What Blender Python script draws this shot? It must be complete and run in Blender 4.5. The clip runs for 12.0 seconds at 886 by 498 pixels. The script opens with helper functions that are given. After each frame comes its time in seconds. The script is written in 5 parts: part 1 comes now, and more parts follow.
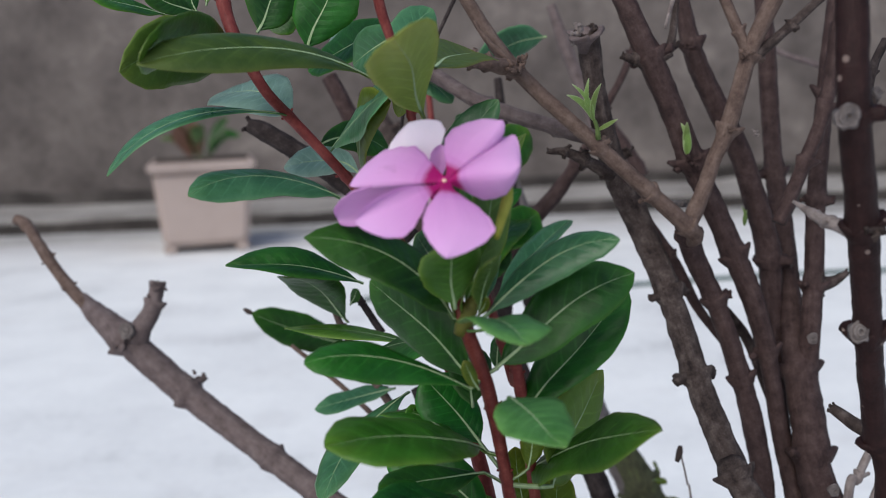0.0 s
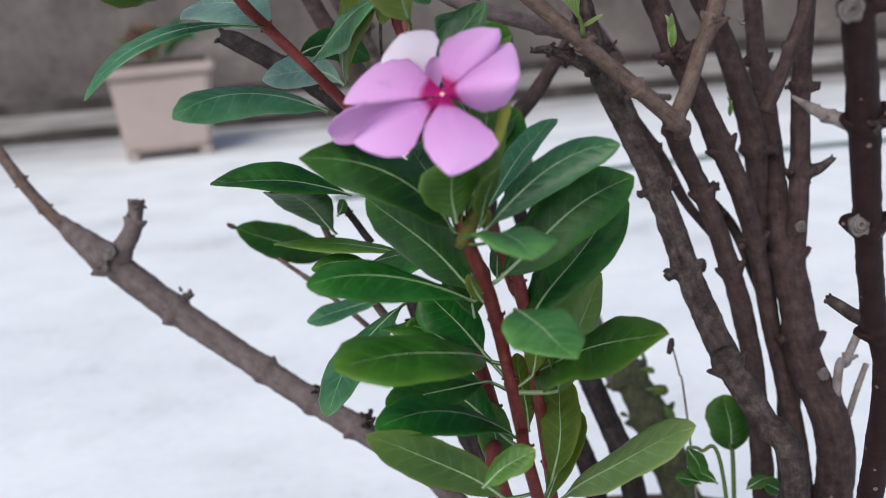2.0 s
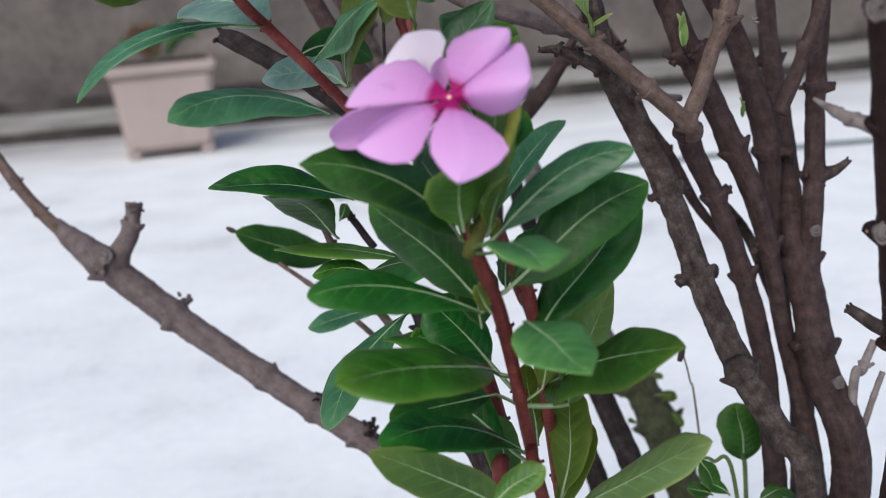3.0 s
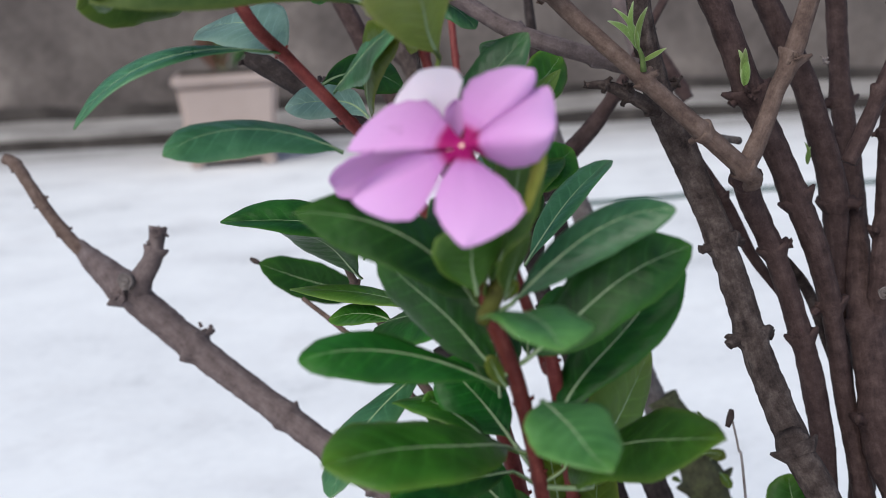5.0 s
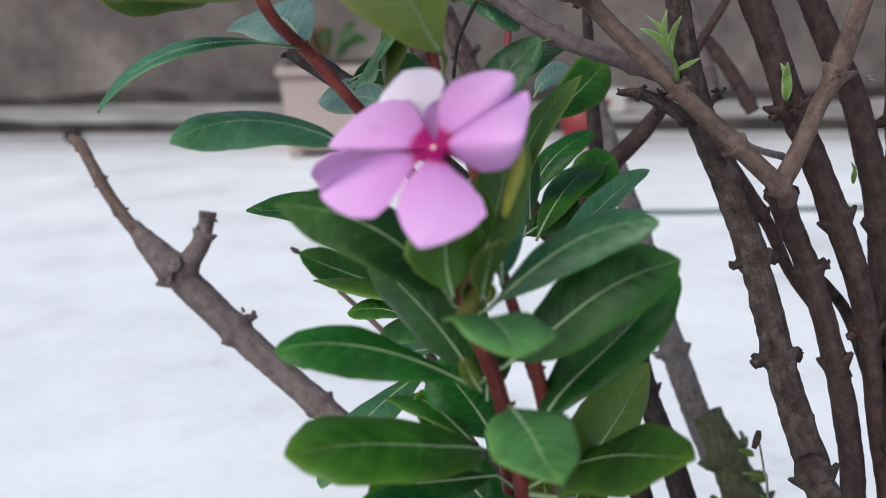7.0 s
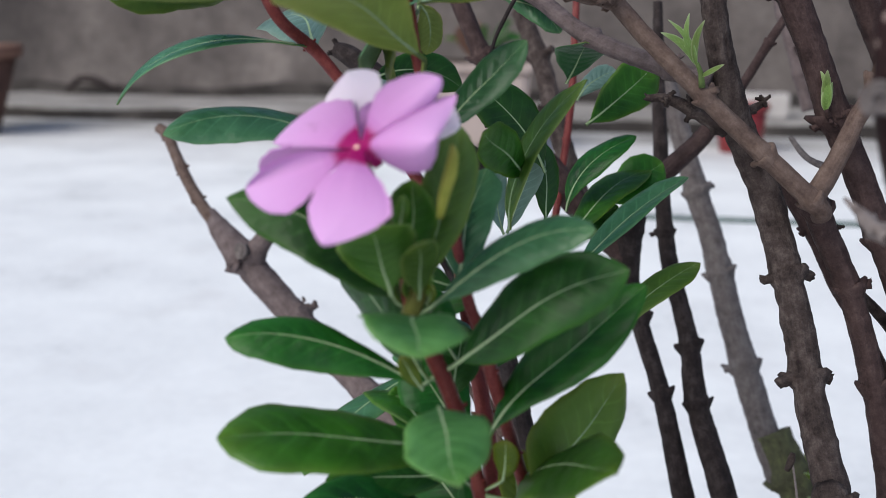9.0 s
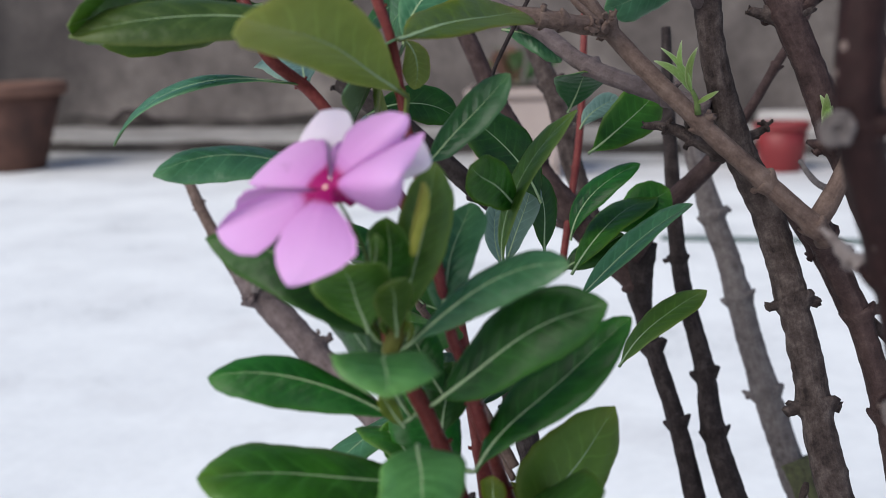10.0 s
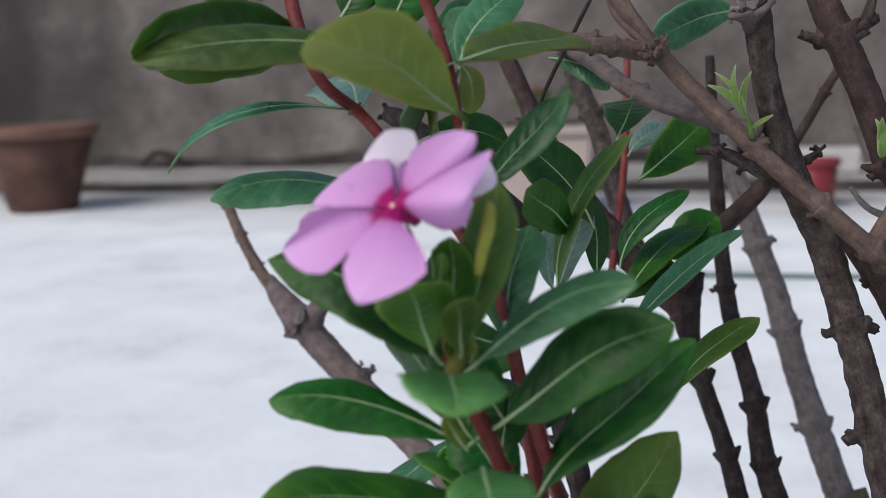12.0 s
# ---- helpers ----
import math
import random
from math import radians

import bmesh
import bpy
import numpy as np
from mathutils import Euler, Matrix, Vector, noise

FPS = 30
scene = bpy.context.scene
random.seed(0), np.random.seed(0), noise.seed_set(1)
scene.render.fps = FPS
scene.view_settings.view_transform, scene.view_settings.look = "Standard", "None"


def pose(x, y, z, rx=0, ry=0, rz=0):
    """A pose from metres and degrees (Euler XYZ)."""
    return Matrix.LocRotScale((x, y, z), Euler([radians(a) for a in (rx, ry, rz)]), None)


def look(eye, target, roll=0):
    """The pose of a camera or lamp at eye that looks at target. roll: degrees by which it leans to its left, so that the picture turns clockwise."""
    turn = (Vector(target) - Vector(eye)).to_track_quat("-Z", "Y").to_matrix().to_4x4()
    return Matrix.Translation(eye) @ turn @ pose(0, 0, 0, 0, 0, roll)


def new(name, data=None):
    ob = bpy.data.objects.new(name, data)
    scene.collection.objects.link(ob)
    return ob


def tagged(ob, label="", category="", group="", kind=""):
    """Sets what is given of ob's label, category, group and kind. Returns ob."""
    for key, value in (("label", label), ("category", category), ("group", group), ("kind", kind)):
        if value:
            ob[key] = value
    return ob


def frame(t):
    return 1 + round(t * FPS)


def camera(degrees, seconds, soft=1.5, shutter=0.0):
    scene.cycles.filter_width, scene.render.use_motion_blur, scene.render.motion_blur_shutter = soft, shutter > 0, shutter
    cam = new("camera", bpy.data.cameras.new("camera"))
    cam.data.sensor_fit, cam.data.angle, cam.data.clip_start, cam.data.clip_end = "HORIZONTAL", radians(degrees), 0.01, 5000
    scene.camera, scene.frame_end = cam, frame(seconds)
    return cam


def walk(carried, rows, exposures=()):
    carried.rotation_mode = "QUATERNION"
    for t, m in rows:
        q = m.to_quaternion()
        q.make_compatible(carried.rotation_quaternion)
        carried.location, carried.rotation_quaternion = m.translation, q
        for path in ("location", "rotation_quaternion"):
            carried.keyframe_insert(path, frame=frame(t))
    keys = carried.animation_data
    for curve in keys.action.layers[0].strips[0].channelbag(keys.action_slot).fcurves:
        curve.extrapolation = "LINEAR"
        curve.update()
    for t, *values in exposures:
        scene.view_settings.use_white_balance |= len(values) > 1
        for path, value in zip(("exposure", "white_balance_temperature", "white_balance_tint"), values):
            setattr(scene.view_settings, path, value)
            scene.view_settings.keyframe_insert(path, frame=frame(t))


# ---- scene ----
cam = camera(45.34, 12.0, 0.9)
# seconds, x, y, z, and the turns about x, y, z
ROWS = [
    (0.0, -0.0, 0.0, 0.45, 81.999, 2.297, -0.001),
    (0.5, -0.00281, 0.00493, 0.44673, 81.113, 2.769, -1.154),
    (1.0, 0.00069, 0.0084, 0.45478, 78.133, 3.869, -1.635),
    (1.5, -0.00348, 0.00829, 0.45293, 76.47, 4.454, -1.988),
    (2.0, -0.00763, 0.00512, 0.45514, 76.011, 4.737, -2.311),
    (2.5, -0.00829, 0.00877, 0.45508, 75.911, 4.799, -2.287),
    (4.5, -0.00603, 0.04162, 0.45612, 76.645, 3.44, -0.418),
    (5.0, 0.00269, 0.04532, 0.45696, 77.098, 3.156, 1.533),
    (5.5, 0.00582, 0.04464, 0.45491, 77.181, 3.039, 3.626),
    (6.0, 0.01112, 0.04569, 0.4547, 77.191, 2.648, 4.962),
    (6.5, 0.01772, 0.04535, 0.45634, 77.2, 1.864, 6.027),
    (8.5, 0.05996, 0.05323, 0.45696, 77.323, 0.098, 13.809),
    (9.0, 0.06993, 0.05327, 0.45705, 77.238, 0.365, 16.318),
    (9.5, 0.07789, 0.05881, 0.45247, 77.278, 0.586, 17.696),
    (10.0, 0.08282, 0.05802, 0.45906, 78.621, 1.908, 18.395),
    (10.5, 0.07568, 0.05556, 0.45849, 80.076, 2.321, 19.751),
    (11.0, 0.07809, 0.05611, 0.46255, 80.619, 2.418, 19.789),
    (11.5, 0.07768, 0.05601, 0.46027, 80.707, 2.368, 19.799),
    (12.0, 0.07514, 0.05631, 0.45524, 80.798, 2.337, 19.748),
]
walk(cam, [(t, pose(x, y, z, rx, ry, rz)) for t, x, y, z, rx, ry, rz in ROWS], exposures=[(0.0, 0.82), (2.0, 0.98), (10.5, 0.98), (11.0, 0.87), (12.0, 0.82)])
# the lens focuses on the plant; the far wall is soft
cam.data.dof.use_dof = True
cam.data.dof.focus_distance = 0.325
cam.data.dof.aperture_fstop = 15.0

# ---- light: an overcast evening sky ----
world = bpy.data.worlds.new("sky")
scene.world = world
world.use_nodes = True
wn, wl = world.node_tree.nodes, world.node_tree.links
sky = wn.new("ShaderNodeTexSky")
sky.sky_type, sky.sun_disc = "NISHITA", False
sky.sun_elevation, sky.sun_rotation = radians(38), radians(200)
sky.air_density, sky.dust_density, sky.ozone_density = 1.0, 1.2, 1.2
wl.new(sky.outputs[0], wn["Background"].inputs["Color"])
wn["Background"].inputs["Strength"].default_value = 0.092
sun = new("sun", bpy.data.lights.new("sun", "SUN"))
sun.data.energy, sun.data.angle, sun.data.color = 1.3, radians(40), (1.0, 0.975, 0.88)
sun.matrix_world = look((-1.9, -2.2, 4.0), (0.05, 0.4, 0.3))


# ---- materials ----
def material(name, rough=0.6, spec=0.5):
    m = bpy.data.materials.new(name)
    m.use_nodes = True
    n, l = m.node_tree.nodes, m.node_tree.links
    b = n["Principled BSDF"]
    b.inputs["Roughness"].default_value = rough
    b.inputs["Specular IOR Level"].default_value = spec
    return m, n, l, b


def ramp(n, stops):
    r = n.new("ShaderNodeValToRGB")
    while len(r.color_ramp.elements) < len(stops):
        r.color_ramp.elements.new(0.5)
    for e, (p, c) in zip(r.color_ramp.elements, stops):
        e.position, e.color = p, (*c, 1)
    return r


def noise_node(n, l, scale, detail=4.0, rough=0.55, coord=None, stretch=None):
    t = n.new("ShaderNodeTexNoise")
    t.inputs["Scale"].default_value, t.inputs["Detail"].default_value, t.inputs["Roughness"].default_value = scale, detail, rough
    c = n.new("ShaderNodeTexCoord")
    out = c.outputs[coord or "Object"]
    if stretch:
        mp = n.new("ShaderNodeMapping")
        mp.inputs["Scale"].default_value = stretch
        l.new(out, mp.inputs["Vector"])
        out = mp.outputs[0]
    l.new(out, t.inputs["Vector"])
    return t


def math_node(n, l, op, a, b=None):
    m = n.new("ShaderNodeMath")
    m.operation = op
    for i, v in enumerate((a, b)):
        if v is None:
            continue
        if isinstance(v, (int, float)):
            m.inputs[i].default_value = v
        else:
            l.new(v, m.inputs[i])
    return m.outputs[0]


def mix_node(n, l, fac, a, b, mode="MIX"):
    m = n.new("ShaderNodeMix")
    m.data_type, m.blend_type = "RGBA", mode
    for sock, v in ((m.inputs[0], fac), (m.inputs[6], a), (m.inputs[7], b)):
        if isinstance(v, (int, float)):
            sock.default_value = v
        elif isinstance(v, tuple):
            sock.default_value = (*v, 1)
        else:
            l.new(v, sock)
    return m.outputs[2]


def bump_node(n, l, height, strength, distance, bsdf, under=None):
    bp = n.new("ShaderNodeBump")
    bp.inputs["Strength"].default_value, bp.inputs["Distance"].default_value = strength, distance
    l.new(height, bp.inputs["Height"])
    if under:
        l.new(under, bp.inputs["Normal"])
    l.new(bp.outputs[0], bsdf.inputs["Normal"])
    return bp.outputs[0]


def plaster(name, stops, scale, fine, rough=0.9, relief=0.004, spec=0.3):
    """Cement, plaster or fired clay: cloudy stains, then grain."""
    m, n, l, b = material(name, rough, spec)
    big = noise_node(n, l, scale, 6, 0.6)
    small = noise_node(n, l, fine, 5, 0.6)
    r = ramp(n, stops)
    l.new(math_node(n, l, "ADD", math_node(n, l, "MULTIPLY", big.outputs[0], 0.75), math_node(n, l, "MULTIPLY", small.outputs[0], 0.25)), r.inputs[0])
    l.new(r.outputs[0], b.inputs["Base Color"])
    bump_node(n, l, small.outputs[0], 0.5, relief, b)
    return m


def leaf_material(name, deep, mid, edge, gloss=0.42, glow=0.16):
    """A leaf blade. UV: x runs from base to tip, y across from edge to edge."""
    m, n, l, b = material(name, gloss, 0.24)
    b.inputs["Coat Weight"].default_value, b.inputs["Coat Roughness"].default_value = 0.09, 0.30
    uv = n.new("ShaderNodeUVMap")
    sep = n.new("ShaderNodeSeparateXYZ")
    l.new(uv.outputs[0], sep.inputs[0])
    u, v = sep.outputs[0], sep.outputs[1]
    across = math_node(n, l, "ABSOLUTE", math_node(n, l, "SUBTRACT", math_node(n, l, "MULTIPLY", v, 2.0), 1.0))
    info = n.new("ShaderNodeObjectInfo")
    wob = noise_node(n, l, 160, 3, 0.5)
    # side veins, swept towards the tip
    phase = math_node(n, l, "ADD", math_node(n, l, "MULTIPLY", math_node(n, l, "SUBTRACT", u, math_node(n, l, "MULTIPLY", across, 0.16)), 9.0), math_node(n, l, "MULTIPLY", wob.outputs[0], 0.5))
    saw = math_node(n, l, "ABSOLUTE", math_node(n, l, "SUBTRACT", math_node(n, l, "FRACT", phase), 0.5))
    vein = math_node(n, l, "MULTIPLY", math_node(n, l, "SUBTRACT", 1.0, math_node(n, l, "MINIMUM", math_node(n, l, "MULTIPLY", saw, 9.0), 1.0)), math_node(n, l, "SUBTRACT", 1.0, across))
    blotch = noise_node(n, l, 75, 5, 0.66)
    spread = ramp(n, [(0.34, (0, 0, 0)), (0.66, (1, 1, 1))])
    l.new(blotch.outputs[0], spread.inputs[0])
    base = mix_node(n, l, spread.outputs[0], deep, mid)
    rim = math_node(n, l, "POWER", math_node(n, l, "MAXIMUM", across, math_node(n, l, "SUBTRACT", math_node(n, l, "MULTIPLY", u, 1.15), 0.15)), 9.0)
    base = mix_node(n, l, math_node(n, l, "MULTIPLY", rim, 0.58), base, edge)
    base = mix_node(n, l, math_node(n, l, "MULTIPLY", vein, 0.28), base, tuple(min(1, c * 2.4 + 0.02) for c in mid))
    fine = noise_node(n, l, 900, 2, 0.5)
    base = mix_node(n, l, math_node(n, l, "MULTIPLY", fine.outputs[0], 0.35), base, deep)
    hsv = n.new("ShaderNodeHueSaturation")
    l.new(base, hsv.inputs["Color"])
    l.new(math_node(n, l, "ADD", math_node(n, l, "MULTIPLY", info.outputs["Random"], 0.5), 0.75), hsv.inputs["Value"])
    l.new(math_node(n, l, "ADD", math_node(n, l, "MULTIPLY", info.outputs["Random"], 0.025), 0.4875), hsv.inputs["Hue"])
    l.new(hsv.outputs[0], b.inputs["Base Color"])
    l.new(math_node(n, l, "ADD", math_node(n, l, "MULTIPLY", blotch.outputs[0], 0.25), gloss - 0.1), b.inputs["Roughness"])
    nb = bump_node(n, l, fine.outputs[0], 0.15, 0.0003, b)
    bump_node(n, l, math_node(n, l, "MULTIPLY", saw, math_node(n, l, "SUBTRACT", 1.0, across)), 0.4, 0.0009, b, bump_node(n, l, noise_node(n, l, 140, 4, 0.55).outputs[0], 0.5, 0.0016, b, nb))
    tr = n.new("ShaderNodeBsdfTranslucent")
    l.new(mix_node(n, l, 0.5, hsv.outputs[0], edge), tr.inputs["Color"])
    mx = n.new("ShaderNodeMixShader")
    mx.inputs[0].default_value = glow
    l.new(b.outputs[0], mx.inputs[1])
    l.new(tr.outputs[0], mx.inputs[2])
    l.new(mx.outputs[0], n["Material Output"].inputs["Surface"])
    return m


def petal_material(name, inner, body, tip):
    m, n, l, b = material(name, 0.55, 0.3)
    uv = n.new("ShaderNodeUVMap")
    sep = n.new("ShaderNodeSeparateXYZ")
    l.new(uv.outputs[0], sep.inputs[0])
    r = ramp(n, [(0.0, inner), (0.165, inner), (0.20, tuple(0.5 * a + 0.5 * c for a, c in zip(inner, body))), (0.24, body), (1.0, tip)])
    wob = noise_node(n, l, 260, 3, 0.6)
    l.new(math_node(n, l, "ADD", sep.outputs[0], math_node(n, l, "MULTIPLY", math_node(n, l, "SUBTRACT", wob.outputs[0], 0.5), 0.08)), r.inputs[0])
    streak = n.new("ShaderNodeTexNoise")
    streak.inputs["Scale"].default_value, streak.inputs["Detail"].default_value = 1.0, 3.0
    mp = n.new("ShaderNodeMapping")
    mp.inputs["Scale"].default_value = (2.5, 26, 1)
    l.new(uv.outputs[0], mp.inputs["Vector"])
    l.new(mp.outputs[0], streak.inputs["Vector"])
    col = mix_node(n, l, math_node(n, l, "MULTIPLY", math_node(n, l, "MULTIPLY", streak.outputs[0], 0.3), math_node(n, l, "GREATER_THAN", sep.outputs[0], 0.3)), r.outputs[0], tuple(min(1, c * 1.15) for c in tip))
    spots = noise_node(n, l, 210, 2, 0.4)
    spot = ramp(n, [(0.70, (0, 0, 0)), (0.76, (1, 1, 1))])
    l.new(spots.outputs[0], spot.inputs[0])
    col = mix_node(n, l, math_node(n, l, "MULTIPLY", spot.outputs[0], 0.22), col, (0.42, 0.22, 0.40))
    cloud = noise_node(n, l, 120, 4, 0.6)
    col = mix_node(n, l, math_node(n, l, "MULTIPLY", math_node(n, l, "MULTIPLY", cloud.outputs[0], 0.2), math_node(n, l, "GREATER_THAN", sep.outputs[0], 0.3)), col, tuple(0.9 * c for c in body))
    l.new(col, b.inputs["Base Color"])
    b.inputs["Sheen Weight"].default_value = 0.05
    bump_node(n, l, streak.outputs[0], 0.35, 0.0004, b)
    tr = n.new("ShaderNodeBsdfTranslucent")
    l.new(col, tr.inputs["Color"])
    mx = n.new("ShaderNodeMixShader")
    mx.inputs[0].default_value = 0.38
    l.new(b.outputs[0], mx.inputs[1])
    l.new(tr.outputs[0], mx.inputs[2])
    l.new(mx.outputs[0], n["Material Output"].inputs["Surface"])
    return m


def bark_material(name, dark, mid, light, rough=0.85, fissure=1.0, speck=0.0):
    """UV: x round the stem, y along it, both in metres."""
    m, n, l, b = material(name, rough, 0.15)
    long = noise_node(n, l, 1.0, 6, 0.65, "UV", (420, 55, 1))
    patch = noise_node(n, l, 210, 6, 0.68)
    grain = noise_node(n, l, 1500, 3, 0.6)
    dark, light = (tuple(0.85 * a + 0.15 * b for a, b in zip(c, mid)) for c in (dark, light))
    k = 0.12 if fissure > 0.75 else 0.16
    r = ramp(n, [(0.5 - k, dark), (0.5, mid), (0.52 + k, light)])
    l.new(math_node(n, l, "ADD", math_node(n, l, "ADD", math_node(n, l, "MULTIPLY", long.outputs[0], 0.30), math_node(n, l, "MULTIPLY", patch.outputs[0], 0.55)), math_node(n, l, "MULTIPLY", grain.outputs[0], 0.15)), r.inputs[0])
    col = r.outputs[0]
    if speck:
        vor = n.new("ShaderNodeTexVoronoi")
        vor.inputs["Scale"].default_value = 150
        c = n.new("ShaderNodeTexCoord")
        l.new(c.outputs["Object"], vor.inputs["Vector"])
        dots = math_node(n, l, "LESS_THAN", vor.outputs["Distance"], speck)
        col = mix_node(n, l, math_node(n, l, "MULTIPLY", dots, 0.7), col, (0.20, 0.15, 0.135))
    l.new(col, b.inputs["Base Color"])
    nb = bump_node(n, l, grain.outputs[0], 0.4, 0.0004, b)
    bump_node(n, l, math_node(n, l, "ADD", long.outputs[0], patch.outputs[0]), 0.85 * fissure, 0.0013, b, nb)
    return m


def banded(m, axis, start, way, band_tone, ragged, full=1.0, stain=0.60):
    """Adds to a material a ragged band of a second colour that thickens along one axis from start on, and a few stains
    of the same colour.
    """
    n, l = m.node_tree.nodes, m.node_tree.links
    b = n["Principled BSDF"]
    clean = b.inputs["Base Color"].links[0].from_socket
    c = n.new("ShaderNodeTexCoord")
    sep = n.new("ShaderNodeSeparateXYZ")
    l.new(c.outputs["Object"], sep.inputs[0])
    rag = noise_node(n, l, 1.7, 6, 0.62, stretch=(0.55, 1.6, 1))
    # how far the second colour covers the clean one along the axis
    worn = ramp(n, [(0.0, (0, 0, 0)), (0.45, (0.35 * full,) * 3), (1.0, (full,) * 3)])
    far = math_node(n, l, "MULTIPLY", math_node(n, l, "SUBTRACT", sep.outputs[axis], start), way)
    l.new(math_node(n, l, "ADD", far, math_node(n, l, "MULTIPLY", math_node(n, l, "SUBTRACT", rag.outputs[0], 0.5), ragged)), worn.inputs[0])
    spots = noise_node(n, l, 5.5, 5, 0.6)
    spot = ramp(n, [(stain, (0, 0, 0)), (stain + 0.16, (1, 1, 1))])
    l.new(spots.outputs[0], spot.inputs[0])
    col = mix_node(n, l, math_node(n, l, "MULTIPLY", spot.outputs[0], 0.3), clean, tuple(1.25 * x for x in band_tone))
    l.new(mix_node(n, l, worn.outputs[0], col, band_tone), b.inputs["Base Color"])
    return m


def plain(name, stops, scale=300, rough=0.6, relief=0.0003):
    return plaster(name, stops, scale, scale * 6, rough, relief)


LEAF = {
    "d": leaf_material("leaf_dark", (0.0035, 0.033, 0.003), (0.0167, 0.1034, 0.010), (0.0528, 0.176, 0.014)),
    "g": leaf_material("leaf_green", (0.0088, 0.055, 0.004), (0.0317, 0.1364, 0.012), (0.1496, 0.275, 0.02)),
    "l": leaf_material("leaf_light", (0.026, 0.0858, 0.020), (0.068, 0.165, 0.050), (0.15, 0.286, 0.06)),
    # blue-green leaf, paled by a sky reflection painted into its base colour
    "b": leaf_material("leaf_blue_sheen", (0.085, 0.160, 0.125), (0.165, 0.265, 0.225), (0.28, 0.37, 0.31), 0.36),
    "v": leaf_material("leaf_pale_green", (0.034, 0.0935, 0.012), (0.072, 0.165, 0.024), (0.24, 0.33, 0.06)),
    "f": leaf_material("leaf_fresh", (0.085, 0.200, 0.026), (0.150, 0.310, 0.048), (0.34, 0.40, 0.06), 0.45, 0.45),
    "p": leaf_material("leaf_pale", (0.085, 0.150, 0.048), (0.140, 0.220, 0.080), (0.28, 0.34, 0.10)),
    # teal green; on some dark leaves this colour stands in for sky sheen
    "t": leaf_material("leaf_teal", (0.0211, 0.0814, 0.034), (0.0563, 0.1584, 0.074), (0.1144, 0.253, 0.10), 0.30),
    "o": leaf_material("leaf_olive", (0.020, 0.048, 0.007), (0.050, 0.090, 0.014), (0.16, 0.20, 0.04)),
    "u": leaf_material("leaf_yellow_green", (0.155, 0.215, 0.055), (0.25, 0.315, 0.095), (0.44, 0.43, 0.10), 0.5, 0.5),
    "y": leaf_material("leaf_yellow", (0.050, 0.090, 0.006), (0.100, 0.160, 0.012), (0.26, 0.24, 0.03), 0.42, 0.34),
}
UNDER_Y = leaf_material("leaf_underside_yellow", (0.17, 0.22, 0.05), (0.25, 0.30, 0.085), (0.36, 0.34, 0.07), 0.6, 0.35)
UNDER = leaf_material("leaf_underside", (0.07, 0.13, 0.05), (0.11, 0.18, 0.075), (0.2, 0.26, 0.06), 0.6)
RIB = plain("leaf_midrib", [(0.3, (0.19, 0.28, 0.13)), (0.7, (0.32, 0.40, 0.235))], 500, 0.5)
PETAL = petal_material("petal_pink", (0.40, 0.001, 0.15), (0.63, 0.265, 0.61), (0.76, 0.46, 0.77))
PETAL_PALE = petal_material("petal_pale", (0.66, 0.40, 0.60), (0.78, 0.68, 0.78), (0.86, 0.79, 0.86))
EYE = plain("flower_eye", [(0.3, (0.75, 0.42, 0.36)), (0.7, (0.85, 0.62, 0.5))], 900)
CRIMSON = bark_material("shoot_crimson", (0.042, 0.007, 0.006), (0.100, 0.019, 0.016), (0.185, 0.055, 0.042), 0.45, 0.3)
THROAT = plain("flower_throat", [(0.3, (0.34, 0.001, 0.12)), (0.7, (0.42, 0.004, 0.16))], 900, 0.5)
RED = bark_material("shoot_red", (0.065, 0.012, 0.012), (0.140, 0.028, 0.026), (0.22, 0.065, 0.056), 0.45, 0.3)
BARK = bark_material("bark_grey", (0.012, 0.008, 0.008), (0.052, 0.038, 0.035), (0.125, 0.099, 0.092))
TWIG = bark_material("bark_twig", (0.046, 0.034, 0.034), (0.113, 0.086, 0.086), (0.182, 0.147, 0.147), 0.8, 0.7)
PLUM = bark_material("bark_plum", (0.010, 0.0055, 0.006), (0.046, 0.0275, 0.0265), (0.098, 0.066, 0.062), 0.7, 0.7)
BROWN = bark_material("bark_brown", (0.034, 0.020, 0.017), (0.104, 0.070, 0.059), (0.185, 0.136, 0.116), 0.75, 0.7)
WINE = bark_material("bark_wine", (0.007, 0.0025, 0.0025), (0.018, 0.007, 0.007), (0.036, 0.016, 0.015), 0.6, 0.5, 0.12)
DARK = bark_material("bark_dark", (0.010, 0.007, 0.007), (0.027, 0.020, 0.020), (0.065, 0.052, 0.050), 0.8, 0.8)
PALE = bark_material("bark_pale", (0.10, 0.078, 0.076), (0.18, 0.15, 0.145), (0.28, 0.245, 0.24), 0.85, 0.8)
GREY = bark_material("bark_ash", (0.06, 0.05, 0.05), (0.13, 0.11, 0.108), (0.2, 0.18, 0.175), 0.85, 0.9)
MOSS = bark_material("bark_moss", (0.035, 0.035, 0.02), (0.075, 0.075, 0.045), (0.12, 0.14, 0.06), 0.95, 1.2)
GREEN = bark_material("stalk_green", (0.05, 0.08, 0.022), (0.085, 0.125, 0.040), (0.13, 0.175, 0.065), 0.6, 0.3)
POD = bark_material("pod_yellow", (0.17, 0.19, 0.03), (0.25, 0.26, 0.045), (0.34, 0.33, 0.08), 0.6, 0.3)
BUDGREEN = bark_material("joint_green", (0.05, 0.045, 0.012), (0.085, 0.085, 0.018), (0.13, 0.15, 0.03), 0.55, 0.3)
